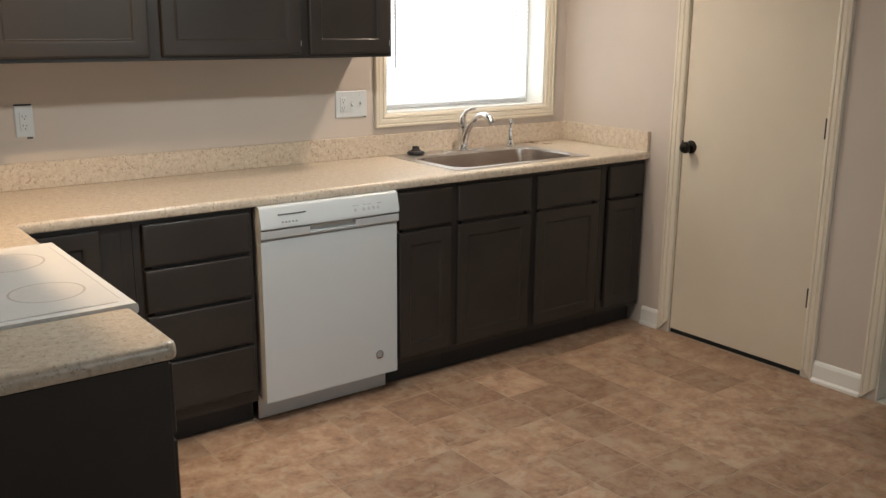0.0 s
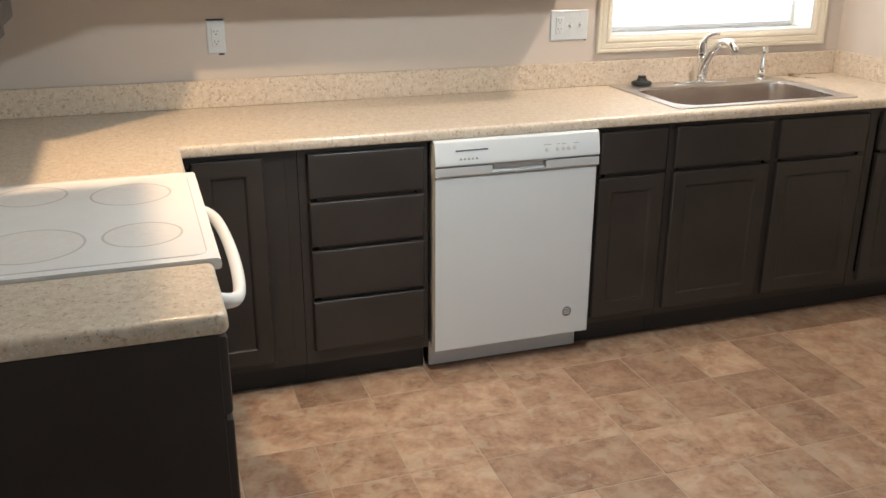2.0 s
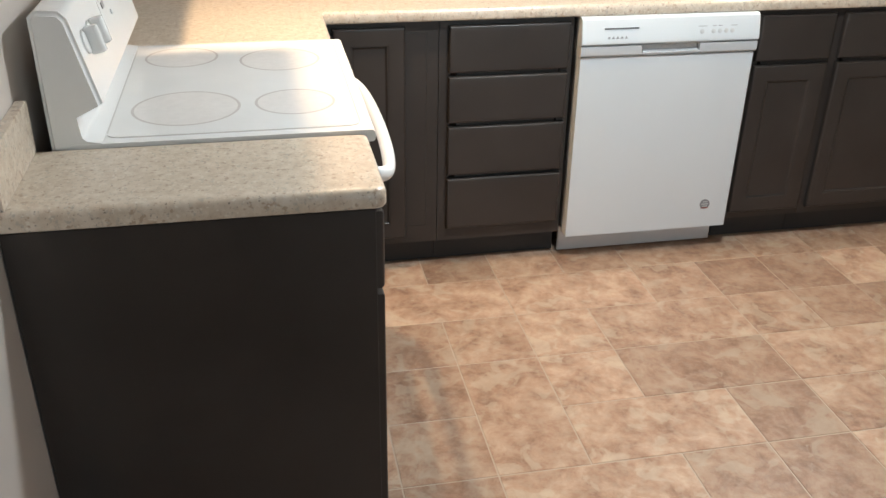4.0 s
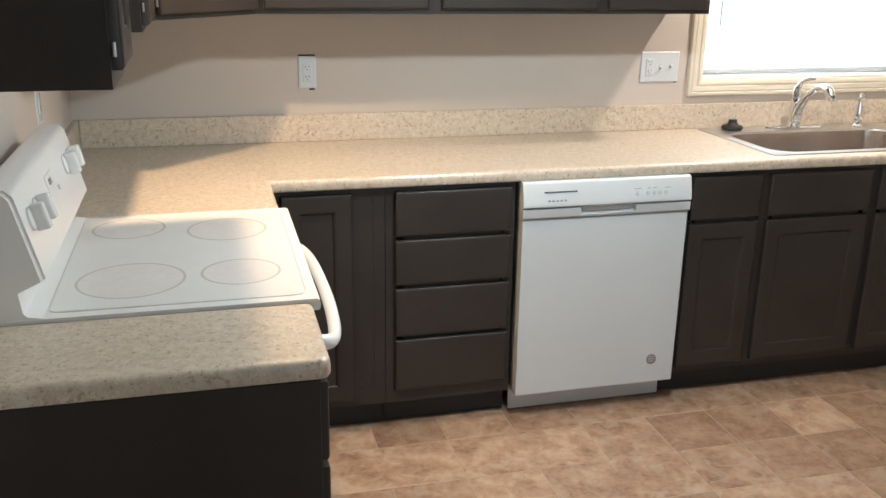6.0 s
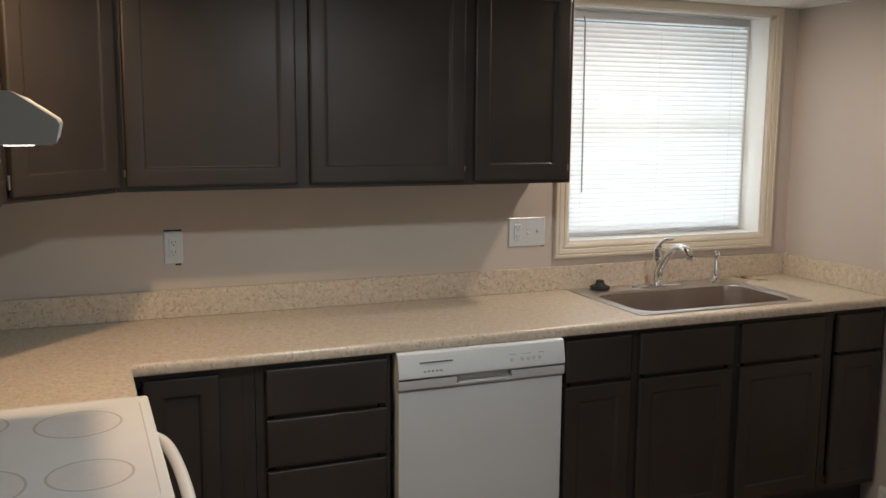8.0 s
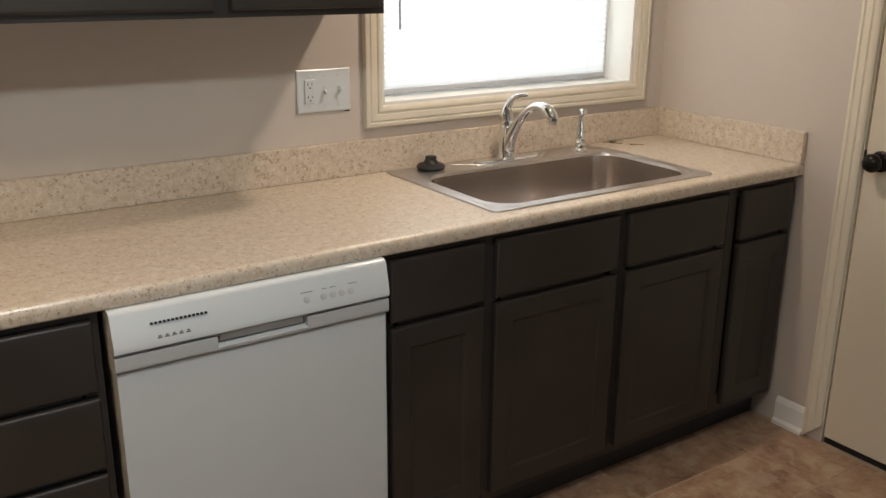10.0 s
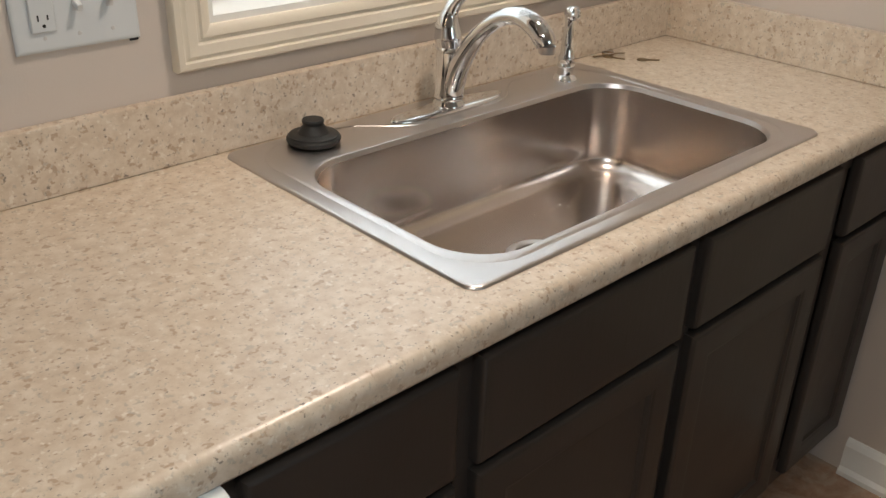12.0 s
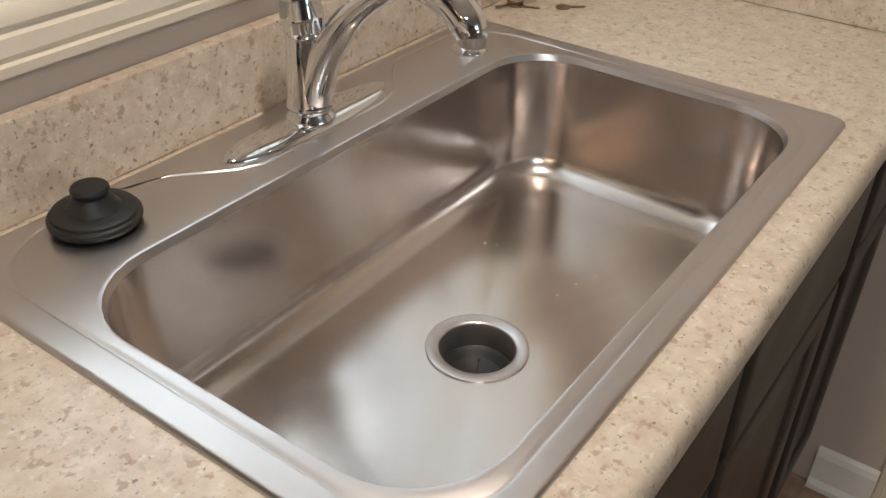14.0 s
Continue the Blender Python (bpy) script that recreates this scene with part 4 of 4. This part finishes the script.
stopper = thing("sink_stopper", pose(2.577, -0.081, 0.9192), "black rubber sink stopper lying on the sink deck", "sink stopper")
part("disc", lathe(B(), [(0, 0), (0.036, 0), (0.041, 0.002), (0.0435, 0.006), (0.0435, 0.0095), (0.042, 0.0115), (0.040, 0.012), (0.0395, 0.0145), (0.036, 0.016), (0.028, 0.0175), (0, 0.0175)], n=40), BLACK, stopper)
part("grip", lathe(B(), [(0, 0.016), (0.027, 0.016), (0.0235, 0.0195), (0.0195, 0.026), (0.0165, 0.030), (0.0165, 0.0325), (0.0178, 0.034), (0.0178, 0.037), (0.0165, 0.039), (0, 0.0395)], n=32), BLACK, stopper)


# ---- keys on the counter ----
def key(m, label, mat):
    ob = thing("key", m, label, "key")
    bow = layered(B(), [([(0.0115 * math.cos(t) - 0.008, 0.0105 * math.sin(t)) for t in np.linspace(0, 2 * math.pi, 20, endpoint=False)], 0.0), ([(0.0115 * math.cos(t) - 0.008, 0.0105 * math.sin(t)) for t in np.linspace(0, 2 * math.pi, 20, endpoint=False)], 0.002)], True)
    part("bow", bow, mat, ob)
    teeth = [(0, -0.0035), (0.026, -0.0035), (0.029, -0.001), (0.027, 0.002), (0.024, 0.0035), (0.021, 0.002), (0.018, 0.0035), (0.015, 0.0018), (0.012, 0.0035), (0.009, 0.002), (0.006, 0.0038), (0, 0.0038)]
    part("blade", prism(B(), teeth, 0.0002, 0.0018, "z"), mat, ob)
    return ob


key(pose(3.415, -0.118, TOP + 0.0006, 0, 0, -42), "single worn brass key lying on the counter", KEYM)
for k, (x, y, a, z) in enumerate(((3.372, -0.060, -70, 0.0006), (3.362, -0.046, 160, 0.0028), (3.384, -0.052, -28, 0.005), (3.376, -0.044, 20, 0.0072))):
    key(pose(x, y, TOP + z, 0, 0, a), "worn key in a small bunch on the counter", KEYM)
bm = B()
lp = [(3.372 + 0.012 * math.cos(t), -0.050 + 0.012 * math.sin(t), TOP + 0.0105) for t in np.linspace(0, 2 * math.pi, 24)]
tagged(part("key_ring", tube(bm, lp, 0.0009, 8), STEELR), "thin steel key ring of the bunch of keys", "key ring")


# ---- outlets and switches ----
def duplex(parent, cx, cz, y):
    part("receptacle", box(B(), cx - 0.0165, cx + 0.0165, y - 0.004, y, cz - 0.034, cz + 0.034, 0.0015, 1), WHITE, parent, "white outlet face")
    for dz in (0.018, -0.018):
        bm = B()
        box(bm, cx - 0.0075, cx - 0.0055, y - 0.0045, y - 0.003, cz + dz - 0.001, cz + dz + 0.007)
        box(bm, cx + 0.0050, cx + 0.0070, y - 0.0045, y - 0.003, cz + dz, cz + dz + 0.006)
        lathe(bm, [(0, 0), (0.0024, 0), (0.0024, 0.0012), (0, 0.0012)], (cx, y - 0.0034, cz + dz - 0.0075), 12, Matrix.Rotation(radians(90), 4, "X"))
        part("slot", bm, HOLE, parent, "", False)


def plate(bm, x0, x1, z0, z1):
    return rings_panel(bm, x0, x1, z0, z1, -0.0005, [(0, 0), (0, 0.003), (0.0025, 0.0055), (0.006, 0.0065)])


side_out = thing("wall_outlet", pose(0, -0.665, 1.180, 0, 0, 90), "white duplex wall outlet over the stove backguard", "outlet")
part("plate", plate(B(), -0.035, 0.035, -0.059, 0.059), WHITE, side_out)
duplex(side_out, 0, 0, -0.0065)
out = thing("wall_outlet", pose(0.830, 0, 1.170), "white duplex wall outlet with a dark gap above its plate", "outlet")
part("wall_gap", box(B(), -0.032, 0.030, -0.0012, -0.0004, 0.052, 0.0645), HOLE, out, "dark cut-out edge", False)
part("wall_gap", box(B(), 0.006, 0.026, -0.0012, -0.0004, -0.066, -0.054), HOLE, out, "", False)
part("plate", plate(B(), -0.033, 0.033, -0.059, 0.059), WHITE, out)
duplex(out, 0, 0, -0.0065)
sw = thing("switch_plate", pose(2.261, 0, 1.170), "white wall plate with an outlet and two toggle switches", "light switch")
part("plate", plate(B(), -0.085, 0.085, -0.061, 0.061), WHITE, sw)
duplex(sw, -0.046, 0, -0.0065)
for x, up in ((0.0, -1), (0.046, 1)):
    part("switch_slot", box(B(), x - 0.005, x + 0.005, -0.0072, -0.0055, -0.012, 0.012), GREYP, sw, "", False)
    bm = box(B(), -0.0038, 0.0038, -0.016, 0.0, -0.0045, 0.0045, 0.001, 1)
    bm.transform(pose(x, -0.0065, 0, -24 * up, 0, 0))
    part("toggle", bm, WHITE, sw, "white toggle lever")
for x in (-0.046, 0, 0.046):
    for z in (-0.042, 0.042):
        part("screw", lathe(B(), [(0, 0), (0.003, 0), (0.0024, 0.001), (0, 0.001)], (x, -0.0066, z), 12, Matrix.Rotation(radians(90), 4, "X")), GREYP, sw)
part("wall_gap", box(B(), 0.070, 0.083, -0.0012, -0.0004, -0.065, -0.0605), HOLE, sw, "", False)


# ---- ceiling lamps ----
def dome(at, r, label, deep=1.0):
    ob = thing("ceiling_lamp", pose(at[0], at[1], CEILZ), label, "ceiling lamp")
    part("rim", lathe(B(), [(0, -0.001), (r, -0.001), (r + 0.004, -0.008 * deep), (r, -0.018 * deep), (r - 0.01, -0.018 * deep), (0, -0.018 * deep)], n=40), TRIMW, ob, "white metal rim")
    g = part("lamp_glass", lathe(B(), [(r - 0.008, -0.0175 * deep), (r - 0.014, -0.030 * deep), (r * 0.6, -0.043 * deep), (0, -0.049 * deep)], n=40), LAMPG, ob, "lit frosted glass")
    g.visible_shadow = False
    return ob


dome(SINK_LAMP, 0.085, "small round flush ceiling lamp over the sink, lit", 0.3)
dome(ROOM_LAMP, 0.14, "round flush ceiling lamp in the middle of the kitchen, lit")
dome(STOVE_LAMP, 0.07, "small round flush ceiling lamp beside the stove cabinets, lit")

# ---- floor tiles, last ----
GX0, GY0, MOD, GAP = 0.950 - 0.245 * 16, -0.740 + 0.245 * 3, 0.245, 0.0020
floor_ob = bpy.data.objects["floor"]
shapes = {}


def tile_mesh(a, b):
    if (a, b) not in shapes:
        w, d = a * MOD / 2 - GAP, b * MOD / 2 - GAP
        bm = B()
        loops = [[bm.verts.new((sx * (w - i), sy * (d - i), z)) for sx, sy in ((-1, -1), (1, -1), (1, 1), (-1, 1))] for i, z in ((0, -0.006), (0, -0.0008), (0.0012, 0.0))]
        for p, q in zip(loops, loops[1:]):
            for k in range(4):
                bm.faces.new((p[k], p[(k + 1) % 4], q[(k + 1) % 4], q[k]))
        bm.faces.new(loops[-1])
        shapes[a, b] = mesh_of("tile", bm, TILE)
    return shapes[a, b]


rnd = random.Random(7)
taken = set()
NX, NY = 27, 27
SIZES = [(1, 1)] * 9 + [(2, 1), (1, 2)]
for j in range(NY):
    for i in range(NX):
        if (i, j) in taken:
            continue
        options = SIZES[:]
        rnd.shuffle(options)
        for a, b in options + [(1, 1)]:
            cells = [(i + u, j + v) for u in range(a) for v in range(b)]
            if all(c not in taken and c[0] < NX and c[1] < NY for c in cells):
                break
        taken.update(cells)
        cx, cy = GX0 + (i + a / 2) * MOD, GY0 - (j + b / 2) * MOD
        if cx - a * MOD / 2 < -2.95 or cx + a * MOD / 2 > W + 0.095 or cy + b * MOD / 2 > 0.10:
            if cx + a * MOD / 2 > W + 0.4 or cx - a * MOD / 2 < -3.0:
                continue
        t_ = new("tile", tile_mesh(a, b))
        t_.parent = floor_ob
        t_.location = (cx, cy, 0.0)
